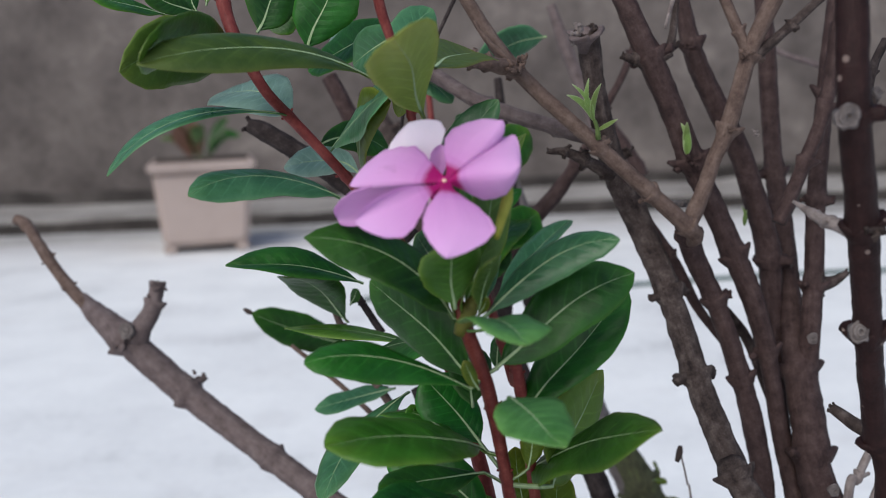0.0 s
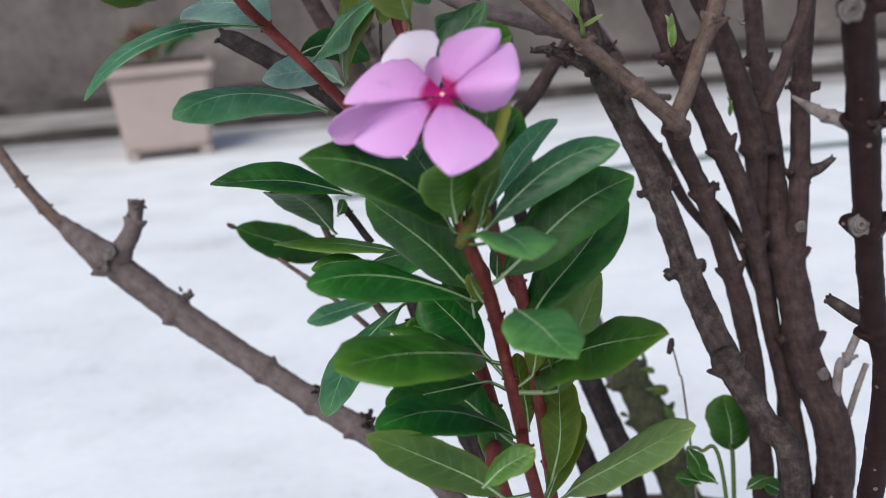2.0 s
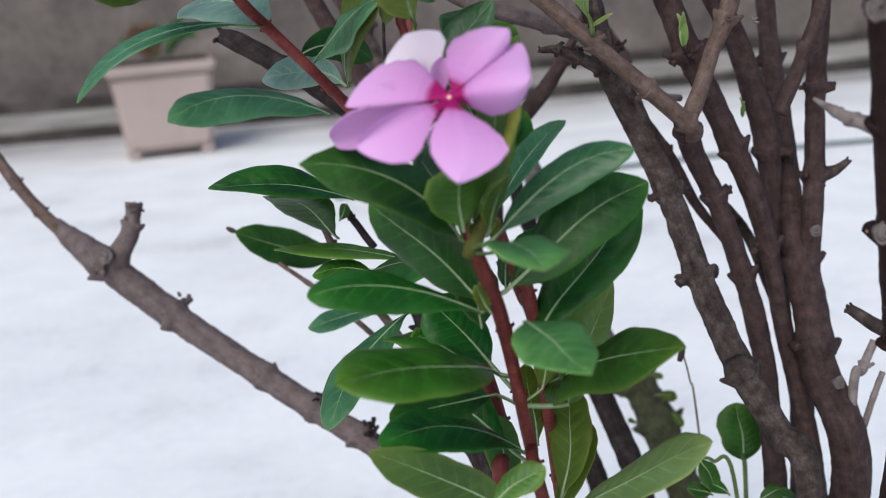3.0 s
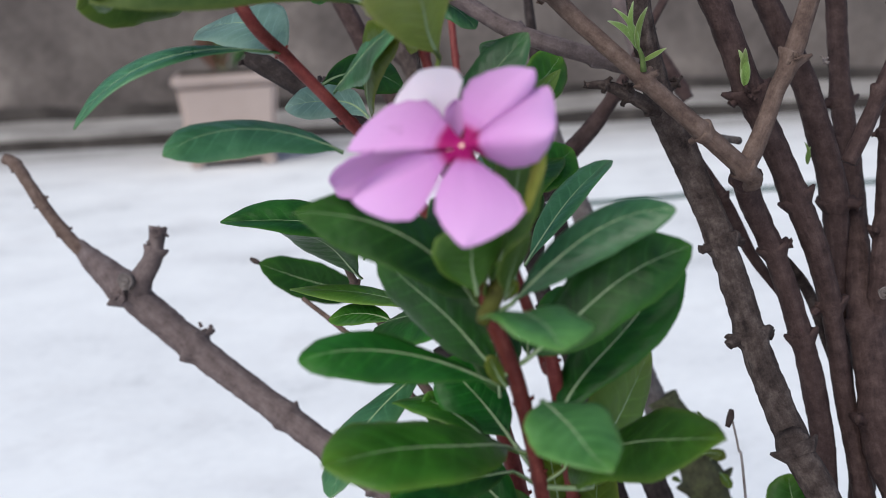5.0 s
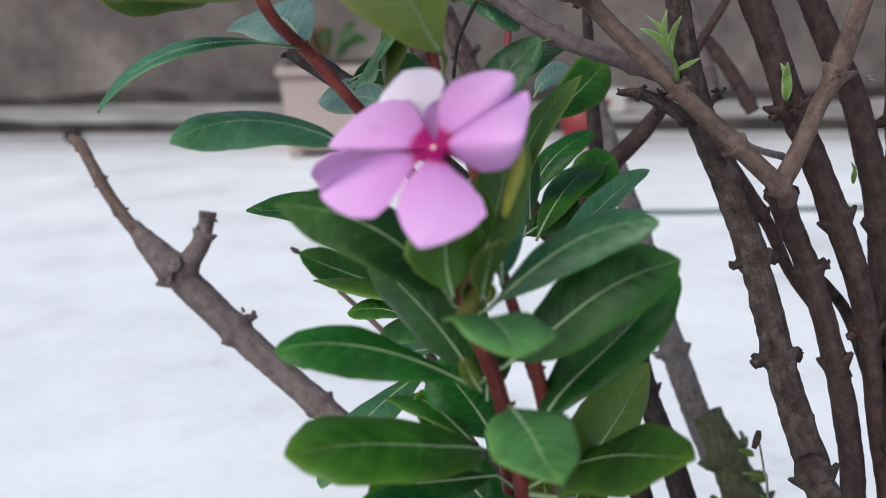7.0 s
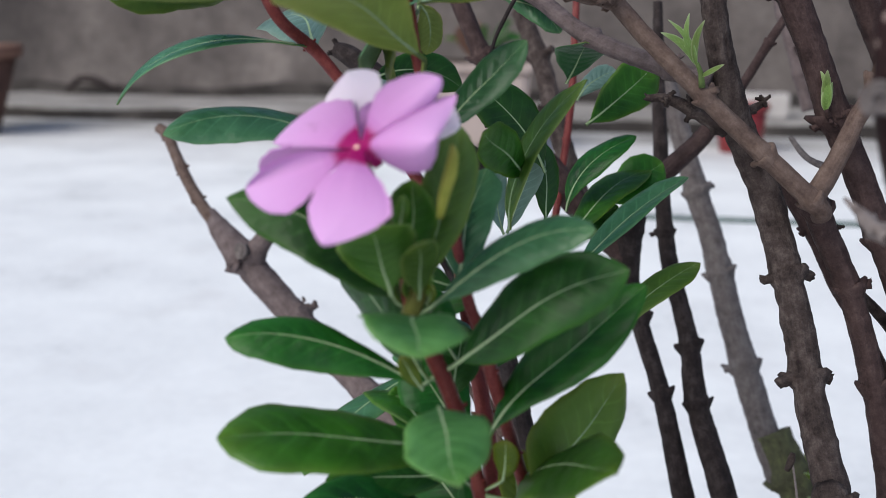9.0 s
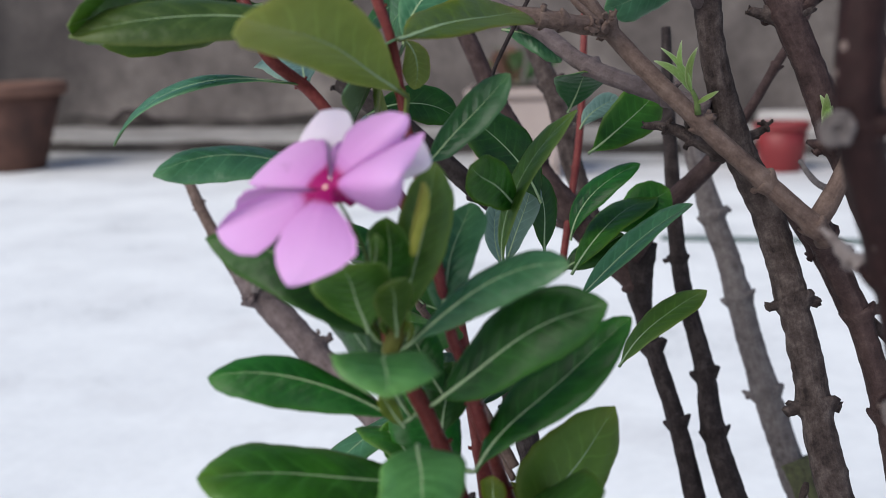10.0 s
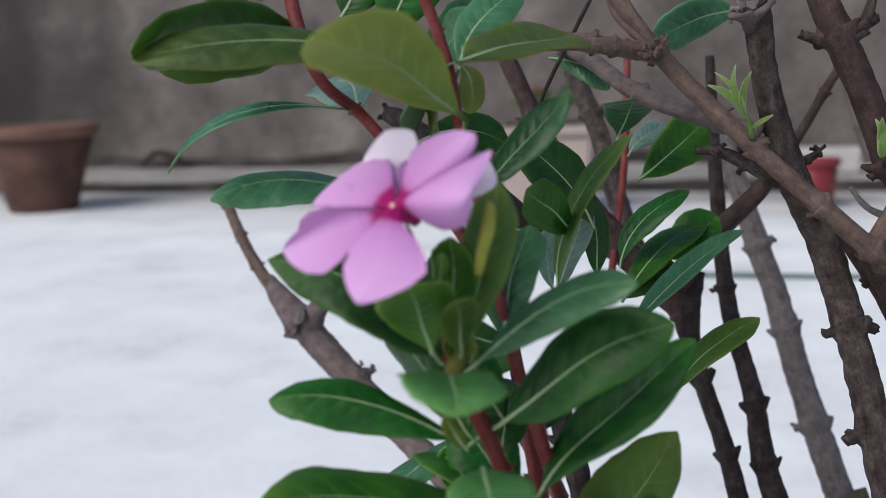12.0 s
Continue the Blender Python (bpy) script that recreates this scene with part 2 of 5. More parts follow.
STEM = {"budgreen": BUDGREEN, "pod": POD, "crimson": CRIMSON, "twig": TWIG, "thin": BROWN, "plum": PLUM, "red": RED, "bark": BARK, "brown": BROWN, "wine": WINE, "dark": DARK, "pale_bark": PALE, "grey": GREY, "moss": MOSS, "green": GREEN, "pale": GREEN}
SPROUT = leaf_material("sprout_green", (0.10, 0.175, 0.035), (0.18, 0.265, 0.075), (0.60, 0.64, 0.46), 0.5)
# floor greys towards the kerb: dust plus the wall's shade, both in colour
FLOOR = banded(plaster("whitewashed_cement", [(0.30, (0.50, 0.50, 0.51)), (0.43, (0.70, 0.70, 0.71)), (0.58, (0.78, 0.78, 0.785)), (0.8, (0.83, 0.83, 0.83))], 3.5, 60, 0.8, 0.0015), 1, 2.95, 1.0, (0.40, 0.38, 0.385), 1.5, stain=0.55)
# mottled, stained plaster; its colour darkens raggedly towards the left from x = -3
WALL = banded(plaster("bare_plaster_wall", [(0.30, (0.044, 0.036, 0.035)), (0.43, (0.084, 0.071, 0.068)), (0.56, (0.130, 0.111, 0.105)), (0.70, (0.23, 0.198, 0.186))], 3.0, 45, 0.95, 0.01), 0, -3.0, -1.0, (0.022, 0.019, 0.020), 0.9, 0.85)
# strip by the kerb, its grey mixing dust with painted-in shade
DUST_AND_SHADE = plaster("dusty_shaded_cement", [(0.3, (0.20, 0.19, 0.185)), (0.5, (0.34, 0.325, 0.32)), (0.7, (0.52, 0.51, 0.505))], 3, 60, 0.9, 0.006)
KERB = plaster("worn_kerb_cement", [(0.3, (0.14, 0.125, 0.12)), (0.5, (0.27, 0.25, 0.24)), (0.7, (0.40, 0.38, 0.365))], 3.5, 60, 0.9, 0.01)
DARK_MASONRY = plaster("dark_masonry", [(0.3, (0.015, 0.013, 0.012)), (0.5, (0.042, 0.036, 0.034)), (0.7, (0.11, 0.095, 0.09))], 5, 150, 0.95, 0.01)
TERRA = plaster("terracotta", [(0.3, (0.045, 0.026, 0.022)), (0.5, (0.088, 0.044, 0.034)), (0.75, (0.15, 0.075, 0.056))], 9, 140, 0.85, 0.002)
TERRA_RIM = plaster("terracotta_rim", [(0.3, (0.125, 0.064, 0.047)), (0.7, (0.19, 0.102, 0.076))], 12, 140, 0.85, 0.002)
PALE_BRICK = plaster("whitewashed_brick", [(0.3, (0.34, 0.31, 0.30)), (0.7, (0.50, 0.47, 0.46))], 14, 90, 0.9, 0.003)
CREAM = plaster("cream_plastic", [(0.3, (0.30, 0.235, 0.212)), (0.7, (0.38, 0.305, 0.280))], 6, 90, 0.6, 0.001, 0.4)
REDPOT = plaster("red_plastic", [(0.3, (0.145, 0.013, 0.016)), (0.7, (0.20, 0.022, 0.025))], 10, 90, 0.5, 0.001, 0.4)
HOSE = plain("hose_green", [(0.3, (0.02, 0.05, 0.045)), (0.7, (0.04, 0.085, 0.075))], 60, 0.5)
SOIL = plaster("potting_soil", [(0.3, (0.02, 0.014, 0.01)), (0.7, (0.07, 0.05, 0.038))], 60, 400, 0.95, 0.004)


# ---- building helpers ----
def mesh_object(name, verts, faces, mats, parent=None, uvs=None, slots=None, smooth=True, label=""):
    me = bpy.data.meshes.new(name)
    me.from_pydata([tuple(v) for v in verts], [], faces)
    for m in mats:
        me.materials.append(m)
    if uvs:
        layer = me.uv_layers.new(name="UVMap")
        flat = [c for p in me.loops for c in uvs[p.vertex_index]]
        layer.data.foreach_set("uv", flat)
    if slots:
        me.polygons.foreach_set("material_index", slots)
    me.polygons.foreach_set("use_smooth", [smooth] * len(me.polygons))
    me.update()
    ob = new(name, me)
    if parent:
        ob.parent = parent
        ob.matrix_parent_inverse = Matrix.Translation(parent.matrix_basis.translation).inverted() if parent.parent is None else Matrix()
    if label:
        ob["label"] = label
    return ob


def thing(name, at, label, category, group="", kind=""):
    ob = new(name)
    ob.location = at
    ob.empty_display_size = 0.02
    return tagged(ob, label, category, group, kind)


def bm_object(name, bm, mat, parent=None, label="", smooth=False):
    me = bpy.data.meshes.new(name)
    bm.normal_update()
    bm.to_mesh(me)
    bm.free()
    me.materials.append(mat)
    me.polygons.foreach_set("use_smooth", [smooth] * len(me.polygons))
    ob = new(name, me)
    if parent:
        ob.parent = parent
        ob.matrix_parent_inverse = Matrix.Translation(parent.matrix_basis.translation).inverted()
    if label:
        ob["label"] = label
    return ob


def box(bm, lo, hi, bevel=0.0):
    geo = bmesh.ops.create_cube(bm, size=1.0)
    c, s = (Vector(lo) + Vector(hi)) / 2, Vector(hi) - Vector(lo)
    for v in geo["verts"]:
        v.co = Vector((v.co.x * s.x, v.co.y * s.y, v.co.z * s.z)) + c
    if bevel:
        edges = list({e for v in geo["verts"] for e in v.link_edges})
        bmesh.ops.bevel(bm, geom=edges, offset=bevel, segments=2, affect="EDGES")


def lathe(bm, at, profile, steps=40):
    """A turned body round a vertical axis: rows of radius and height."""
    rings = [[bm.verts.new((at[0] + r * math.cos(2 * math.pi * k / steps), at[1] + r * math.sin(2 * math.pi * k / steps), at[2] + z)) for k in range(steps)] for r, z in profile]
    for a, b in zip(rings, rings[1:]):
        for k in range(steps):
            bm.faces.new((a[k], a[(k + 1) % steps], b[(k + 1) % steps], b[k]))
    bm.faces.new(list(reversed(rings[0])))
    bm.faces.new(rings[-1])


def glide(points, step):
    """Points with radii on a smooth line through the control points."""
    p = [np.array(q, float) for q in points]
    p = [2 * p[0] - p[1]] + p + [2 * p[-1] - p[-2]]
    out = []
    for i in range(1, len(p) - 2):
        a, b, c, d = p[i - 1:i + 3]
        k = max(2, int(np.linalg.norm(c[:3] - b[:3]) / step))
        for j in range(k):
            t = j / k
            out.append(0.5 * (2 * b + (c - a) * t + (2 * a - 5 * b + 4 * c - d) * t * t + (3 * b - a - 3 * c + d) * t ** 3))
    out.append(p[-2])
    return out


def knob(verts, faces, uvs, at, way, size, rng):
    """A short ragged leaf scar or dead twig end."""
    way = Vector(way).normalized()
    side = way.orthogonal().normalized()
    up = way.cross(side)
    k, base = 7, len(verts)
    bend = Vector((rng.uniform(-1, 1), rng.uniform(-1, 1), rng.uniform(0, 1))) * 0.25
    for row, (d, r) in enumerate(((-0.5, 0.62), (0.25, 0.5), (0.7, 0.42), (0.95, 0.5), (1.05, 0.3))):
        for j in range(k):
            a = 2 * math.pi * j / k
            q = Vector(at) + (way + bend * max(d, 0)) * size * (d + (rng.uniform(-0.16, 0.16) if row > 2 else 0)) + (side * math.cos(a) + up * math.sin(a)) * size * r * rng.uniform(0.8, 1.2)
            verts.append(q)
            uvs.append((0.002 * j, 0.003 * row))
    for row in range(4):
        for j in range(k):
            faces.append((base + row * k + j, base + row * k + (j + 1) % k, base + (row + 1) * k + (j + 1) % k, base + (row + 1) * k + j))
    faces.append(tuple(base + 4 * k + j for j in range(k)))


def collar(verts, faces, uvs, at, way, turn, radius, size, rng):
    """The wavy flared ring of two old leaf bases round a stem, its two ears turned up."""
    way = Vector(way).normalized()
    side = Vector(turn).normalized()
    over = way.cross(side)
    k, base, ph = 20, len(verts), rng.uniform(0, 6)
    tilt = rng.uniform(-0.2, 0.2)
    torn = [rng.uniform(-0.2, 0.2) for _ in range(k)]
    lift = [rng.uniform(0.5, 1.15), rng.uniform(0.25, 1.1)]
    ear_size, spread = min(radius, 0.0040) * size, rng.choice((3, 4, 6))
    for row, (d, r, e) in enumerate(((-0.80, 0.95, 0.0), (-0.45, 1.02, 0.22), (-0.10, 1.06, 0.58), (0.20, 1.07, 0.80), (0.42, 1.01, 0.66), (0.46, 0.90, 0.20))):
        for j in range(k):
            a = 2 * math.pi * j / k
            ear = abs(math.cos(a)) ** spread * lift[0 if math.cos(a) > 0 else 1]
            wavy = 0.09 * math.sin(3 * a + ph) + 0.07 * math.sin(5 * a + 2 * ph) + torn[j] * (0.4 + ear)
            rim = (0.0, 0.25, 0.7, 1.0, 0.9, 0.2)[row]
            q = radius * (r + 0.5 * rim * max(-0.1, wavy)) + ear_size * e * ear
            h = ear_size * (d * 1.1 + rim * (0.30 * ear + 0.9 * wavy)) + radius * tilt * math.cos(a + ph)
            verts.append(Vector(at) + (side * math.cos(a) + over * math.sin(a)) * q + way * h)
            uvs.append((radius * abs(a - math.pi), radius * d))
    for row in range(5):
        for j in range(k):
            faces.append((base + row * k + j, base + row * k + (j + 1) % k, base + (row + 1) * k + (j + 1) % k, base + (row + 1) * k + j))


def stem(name, points, kind, parent, nodes=0.03, knobs=0.9, rough=0.07, label="", seed=0, crown=0):
    """A stem through points (x, y, z, radius): swollen nodes with scars, uneven bark."""
    rng = random.Random(seed + len(points) * 7 + int(1e5 * abs(points[0][0])))
    line = glide(points, 0.0014)
    k = 14
    verts, faces, uvs = [], [], []
    along, last, ref = 0.0, None, Vector((0.3, 0.2, 1))
    listed = isinstance(nodes, (list, tuple))
    next_node = nodes * rng.uniform(0.3, 1.0) if nodes and not listed else 1e9
    spots, turn = [], rng.uniform(0, 6)
    if listed:
        spots = list(nodes)
    for i, q in enumerate(line):
        c = Vector(q[:3])
        if last is not None:
            along += (c - last).length
        if along > next_node:
            spots.append(next_node)
            next_node += nodes * rng.uniform(0.75, 1.3)
        last = c
    along, last = 0.0, None
    for i, q in enumerate(line):
        c = Vector(q[:3])
        d = Vector(line[min(i + 1, len(line) - 1)][:3]) - Vector(line[max(i - 1, 0)][:3])
        d.normalize()
        if last is not None:
            along += (c - last).length
        last = c
        side = (ref - d * ref.dot(d)).normalized()
        ref = side
        up = d.cross(side)
        swell = sum(math.exp(-((along - s) / (0.9 * q[3])) ** 2) for s in spots) * 0.10 + sum(math.exp(-((along - s) / (0.3 * q[3])) ** 2) for s in spots) * 0.08 - sum(math.exp(-((along - s - 0.75 * q[3]) / (0.4 * q[3])) ** 2) for s in spots) * 0.07
        for j in range(k):
            a = 2 * math.pi * j / k
            r = max(q[3], 0.0003) * (1 + swell)
            p = c + (side * math.cos(a) + up * math.sin(a)) * r
            bumpy = noise.noise(p * 240) * rough + noise.noise(p * 700) * rough * 0.55 + noise.noise(Vector((3 * math.cos(a), 3 * math.sin(a), 45 * along + seed))) * rough * 0.9
            verts.append(p + (p - c) * bumpy)
            uvs.append((r * abs(a - math.pi), along))
        if i:
            b0 = (i - 1) * k
            for j in range(k):
                faces.append((b0 + j, b0 + (j + 1) % k, b0 + k + (j + 1) % k, b0 + k + j))
    n = len(line)
    faces.append(tuple(range(k - 1, -1, -1)))
    faces.append(tuple((n - 1) * k + j for j in range(k)))
    for k2 in range(crown):
        d = (Vector(line[0][:3]) - Vector(line[2][:3])).normalized()
        s1 = d.orthogonal().normalized()
        w = s1 * math.cos(2.2 * k2) + d.cross(s1) * math.sin(2.2 * k2)
        knob(verts, faces, uvs, Vector(line[0][:3]) + w * line[0][3] * 0.75, w * rng.uniform(0.4, 1.2) + d, line[0][3] * rng.uniform(0.4, 0.7), rng)
    if knobs:
        along, last, todo = 0.0, None, list(spots)
        for i, q in enumerate(line):
            c = Vector(q[:3])
            if last is not None:
                along += (c - last).length
            last = c
            if todo and along >= todo[0]:
                todo.pop(0)
                d = (Vector(line[min(i + 1, n - 1)][:3]) - Vector(line[max(i - 1, 0)][:3])).normalized()
                s1 = d.orthogonal().normalized()
                s2 = d.cross(s1)
                turn = math.atan2(s2.x, s1.x) + rng.uniform(-0.7, 0.7)
                if knobs > 0.55:
                    way = d if d.z > 0 else -d
                    wide = Vector((math.cos(turn * 0.15 + 0.2), math.sin(turn * 0.15 + 0.2), 0))
                    collar(verts, faces, uvs, c, way, wide - way * wide.dot(way), q[3] * 1.05, knobs * rng.uniform(0.75, 1.15), rng)
                for h in (0, math.pi):
                    if rng.random() < (0.35 if knobs > 0.55 else 0.9):
                        w = s1 * math.cos(turn + h) + s2 * math.sin(turn + h)
                        knob(verts, faces, uvs, c + w * q[3] * 0.95, w + d * rng.uniform(-0.2, 0.6), min(q[3], 0.0042) * knobs * rng.uniform(0.6, 1.25), rng)
    return mesh_object(name, verts, faces, [STEM[kind]], parent, uvs, label=label)


def blade(name, base, tip, bow, width, face, mats, parent, fold=0.18, stalk=0.06, widest=0.80, blunt=0.42, wave=0.05, thick=0.00035, seed=0, rib=0.0004, rows=22, label="", curl=0.0, skew=0.0, foot=None):
    """A leaf or petal from base to tip. bow: how far its middle stands off the straight line; face: the way its upper side looks."""
    rng = random.Random(seed)
    a, t, o = Vector(base), Vector(tip), Vector(bow)
    ctrl = (a + t) / 2 + o * 2
    cols = [-1, -0.86, -0.68, -0.46, -0.24, -0.06, 0.06, 0.24, 0.46, 0.68, 0.86, 1] if rib else [-1, -0.85, -0.6, -0.3, 0, 0.3, 0.6, 0.85, 1]
    peak = (widest / (widest + blunt)) ** widest * (blunt / (widest + blunt)) ** blunt
    verts, uvs, faces, slots = [], [], [], []
    ph, amp = rng.uniform(0, 6), rng.uniform(0.6, 1.3)
    sway, twist = rng.uniform(-0.05, 0.05), rng.uniform(-0.22, 0.22)
    length = (t - a).length
    # the stalk runs on from the blade to its shoot
    lead = 6 if foot else 0
    if foot:
        f = Vector(foot)
        bend = f * 0.45 + a * 0.55 - (ctrl - a).normalized() * max(0.0, (ctrl - a).normalized().dot(a - f)) * 0.18
    for layer in (0, 1):
        for i in range(-lead, rows + 1):
            u = max(0, i) / rows
            u = u if i < rows - 2 else (0.955, 0.988, 1.0)[i - rows + 2]
            p = a * (1 - u) ** 2 + ctrl * 2 * u * (1 - u) + t * u * u
            d = ((ctrl - a) * 2 * (1 - u) + (t - ctrl) * 2 * u).normalized()
            if i < 0:
                w = 1 + i / lead
                p = f * (1 - w) ** 2 + bend * 2 * w * (1 - w) + a * w * w
                d = ((bend - f) * (1 - w) + (a - bend) * w).normalized()
            nrm = Vector(face)
            nrm = (nrm - d * nrm.dot(d)).normalized()
            if rib:
                nrm = (nrm + d.cross(nrm) * twist * (u - 0.3)).normalized()
            side = d.cross(nrm)
            s = max(0.0, (u - stalk) / (1 - stalk))
            half = 0.5 * width * (max(1e-6, s) ** widest * max(0.0, 1 - s) ** blunt / peak) if s > 0 else 0.0
            if rib:
                # a short point at the tip
                half *= 1 - 0.5 * max(0.0, (u - 0.93) / 0.07)
            half = max(half, 0.5 * max(3.6 * rib, 0.0005) * (1 if u < 0.5 else max(0.15, 1 - u)))
            ribh = min(half * 0.9, rib * 1.15 * max(0.0, 1 - u / 0.94) ** 1.1 * (1 + 0.45 * math.exp(-u / 0.1)) + 0.00002) if rib else 0
            for c in cols:
                if rib and abs(c) <= 0.06:
                    w, hgt = math.copysign(ribh, c), 0.45 * ribh
                else:
                    w, hgt = c * half, 0.0
                v = abs(w) / (half + 1e-9)
                if rib and abs(c) > 0.06:
                    w *= 1 + v * (0.028 * math.sin(ph * 3 + u * 17 + (2.2 if c > 0 else 0)) + 0.014 * math.sin(ph + u * 43 + (1.0 if c > 0 else 0)))
                rise = fold * abs(w) * (1.0 - 0.5 * v) + wave * half * math.sin(ph + 7.5 * u * amp + (2.0 if c > 0 else 0)) * v * v
                rise += 0.012 * width * math.sin(u * 50 - 8 * v + ph) * v * (1 - v) * 2 * (1 if rib else 0.5) - curl * half * v ** 3
                hgt = hgt - (0.25 * ribh if rib and abs(c) == 0.24 else 0)
                q = p + side * (w + skew * width * u ** 2 * (1 - u) * 2 + (sway * width * math.sin(6.0 * u + ph) * u * (1 - u) * 4 if rib else 0)) + nrm * (rise + hgt)
                if layer:
                    q = q - nrm * (thick * (1.6 if rib and abs(c) <= 0.06 else 1.0) * (0.15 if abs(c) == 1 else 1))
                verts.append(q)
                uvs.append((u, 0.5 + 0.5 * math.copysign(v, c) if c else 0.5))
    m = len(cols)
    rows += lead
    lay = (rows + 1) * m
    for i in range(rows):
        for j in range(m - 1):
            q = (i * m + j, i * m + j + 1, (i + 1) * m + j + 1, (i + 1) * m + j)
            is_rib = rib and cols[j] == -0.06
            faces.append(q)
            slots.append(1 if is_rib else 0)
            faces.append(tuple(lay + x for x in reversed(q)))
            slots.append(1 if is_rib else 2)
        for j in (0, m - 1):
            q = (i * m + j, (i + 1) * m + j, lay + (i + 1) * m + j, lay + i * m + j)
            faces.append(q if j == 0 else tuple(reversed(q)))
            slots.append(0)
    return mesh_object(name, verts, faces, mats, parent, uvs, slots, label=label)


LEAF_LABEL = {"f": "fresh yellow-green leaf", "p": "pale green leaf", "t": "dark teal-green leaf", "u": "large pale yellow-green leaf", "o": "olive-green leaf", "y": "yellowing green leaf", "b": "blue-green glossy leaf with sky sheen in its colour", "l": "fresh light green leaf"}
leaf_count = [0]


def leaf(parent, base, tip, bow, width, face, kind, fold=None, **more):
    leaf_count[0] += 1
    if fold is None:
        fold = 0.12 + 0.26 * random.Random(leaf_count[0] * 3).random()
    r = random.Random(leaf_count[0] * 11)
    more = {"wave": r.uniform(0.06, 0.18), "curl": r.uniform(0.05, 0.25), "widest": r.uniform(0.66, 0.84), "blunt": r.uniform(0.44, 0.54), **more}
    rib = 0.00016 + 0.0095 * width
    return blade("leaf", base, tip, bow, width, face, [LEAF[kind], RIB, LEAF["u"] if kind == "u" else UNDER_Y if kind == "y" else UNDER], parent, fold=fold, seed=leaf_count[0], rib=rib, label=LEAF_LABEL.get(kind, ""), **more)


# ---- the terrace ----
def slab(name, lo, hi, mat, label, category, bevel=0.0, cuts=0, rough=0.0):
    bm = bmesh.new()
    box(bm, lo, hi, bevel)
    if cuts:
        long_edges = [e for e in bm.edges if abs(e.verts[0].co.x - e.verts[1].co.x) > 1]
        bmesh.ops.subdivide_edges(bm, edges=long_edges, cuts=cuts, use_grid_fill=True)
        for v in bm.verts:
            if v.co.z > lo[2] + 0.01:
                v.co += Vector((0, noise.noise(v.co * 3.0) * rough, noise.noise(v.co * 5.0 + Vector((7, 0, 0))) * rough))
    return tagged(bm_object(name, bm, mat), label, category, kind="structure")


bm = bmesh.new()
bmesh.ops.create_grid(bm, x_segments=8, y_segments=8, size=60)
tagged(bm_object("floor", bm, FLOOR), "whitewashed cement terrace floor with faint grey stains", "floor", kind="structure")
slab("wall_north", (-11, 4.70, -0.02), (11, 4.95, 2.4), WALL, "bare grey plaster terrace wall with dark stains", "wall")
slab("floor_edge", (-11, 3.72, -0.002), (11, 4.01, 0.004), DUST_AND_SHADE, "dusty grey strip of floor before the kerb with shade in its colour", "floor edge", 0.002, 140, 0.02)
slab("kerb", (-11, 4.03, -0.02), (11, 4.697, 0.056), KERB, "low cement kerb with a pale worn top along the wall", "kerb", 0.006, 110, 0.012)
# darker slabs: one on the kerb's front, one along the wall's foot
slab("kerb_face", (-11, 3.995, -0.02), (11, 4.034, 0.046), DARK_MASONRY, "dark front face of the kerb", "kerb face", 0.008, 140, 0.014)
slab("wall_foot", (-11, 4.665, 0.04), (11, 4.696, 0.104), DARK_MASONRY, "dark uneven line along the foot of the wall", "wall foot", 0.012, 110, 0.035)

# a thin hose across the floor
hose = stem("hose", [(-0.2, 2.39, 0.005, 0.0055), (0.0, 2.40, 0.005, 0.0055), (0.3, 2.42, 0.005, 0.0055), (0.8, 2.50, 0.005, 0.0055), (1.6, 2.52, 0.005, 0.0055), (3.0, 2.7, 0.005, 0.0055)], "green", None, nodes=0, knobs=0, rough=0.0)
hose.data.materials[0] = HOSE
tagged(hose, "thin dark green hose lying on the floor", "hose")


def tapered_box(bm, x, y, z0, z1, w0, w1, bevel):
    geo = bmesh.ops.create_cube(bm, size=1.0)
    for v in geo["verts"]:
        w = w1 if v.co.z > 0 else w0
        v.co = Vector((x + v.co.x * w, y + v.co.y * w, z1 if v.co.z > 0 else z0))
    edges = list({e for v in geo["verts"] for e in v.link_edges})
    bmesh.ops.bevel(bm, geom=edges, offset=bevel, segments=3, affect="EDGES")


def square_planter(x, y):
    t = thing("planter", (x, y, 0), "square cream plastic planter with a small plant on the floor", "planter")
    turn = Matrix.Translation((x, y, 0)) @ Matrix.Rotation(radians(12), 4, "Z") @ Matrix.Translation((-x, -y, 0))

    def add(name, bm, mat):
        bmesh.ops.transform(bm, matrix=turn, verts=bm.verts)
        bm_object(name, bm, mat, t)

    bm = bmesh.new()
    tapered_box(bm, x, y, 0.020, 0.262, 0.266, 0.308, 0.016)
    add("body", bm, CREAM)
    bm = bmesh.new()
    tapered_box(bm, x, y, 0.256, 0.290, 0.328, 0.338, 0.009)
    add("rim", bm, CREAM)
    bm = bmesh.new()
    box(bm, (x - 0.15, y - 0.15, 0.286), (x + 0.15, y + 0.15, 0.2915), 0.002)
    add("soil", bm, SOIL)
    for sx in (-1, 1):
        for sy in (-1, 1):
            bm = bmesh.new()
            tapered_box(bm, x + sx * 0.112, y + sy * 0.112, 0.0, 0.030, 0.040, 0.044, 0.006)
            add("foot", bm, CREAM)
    return t


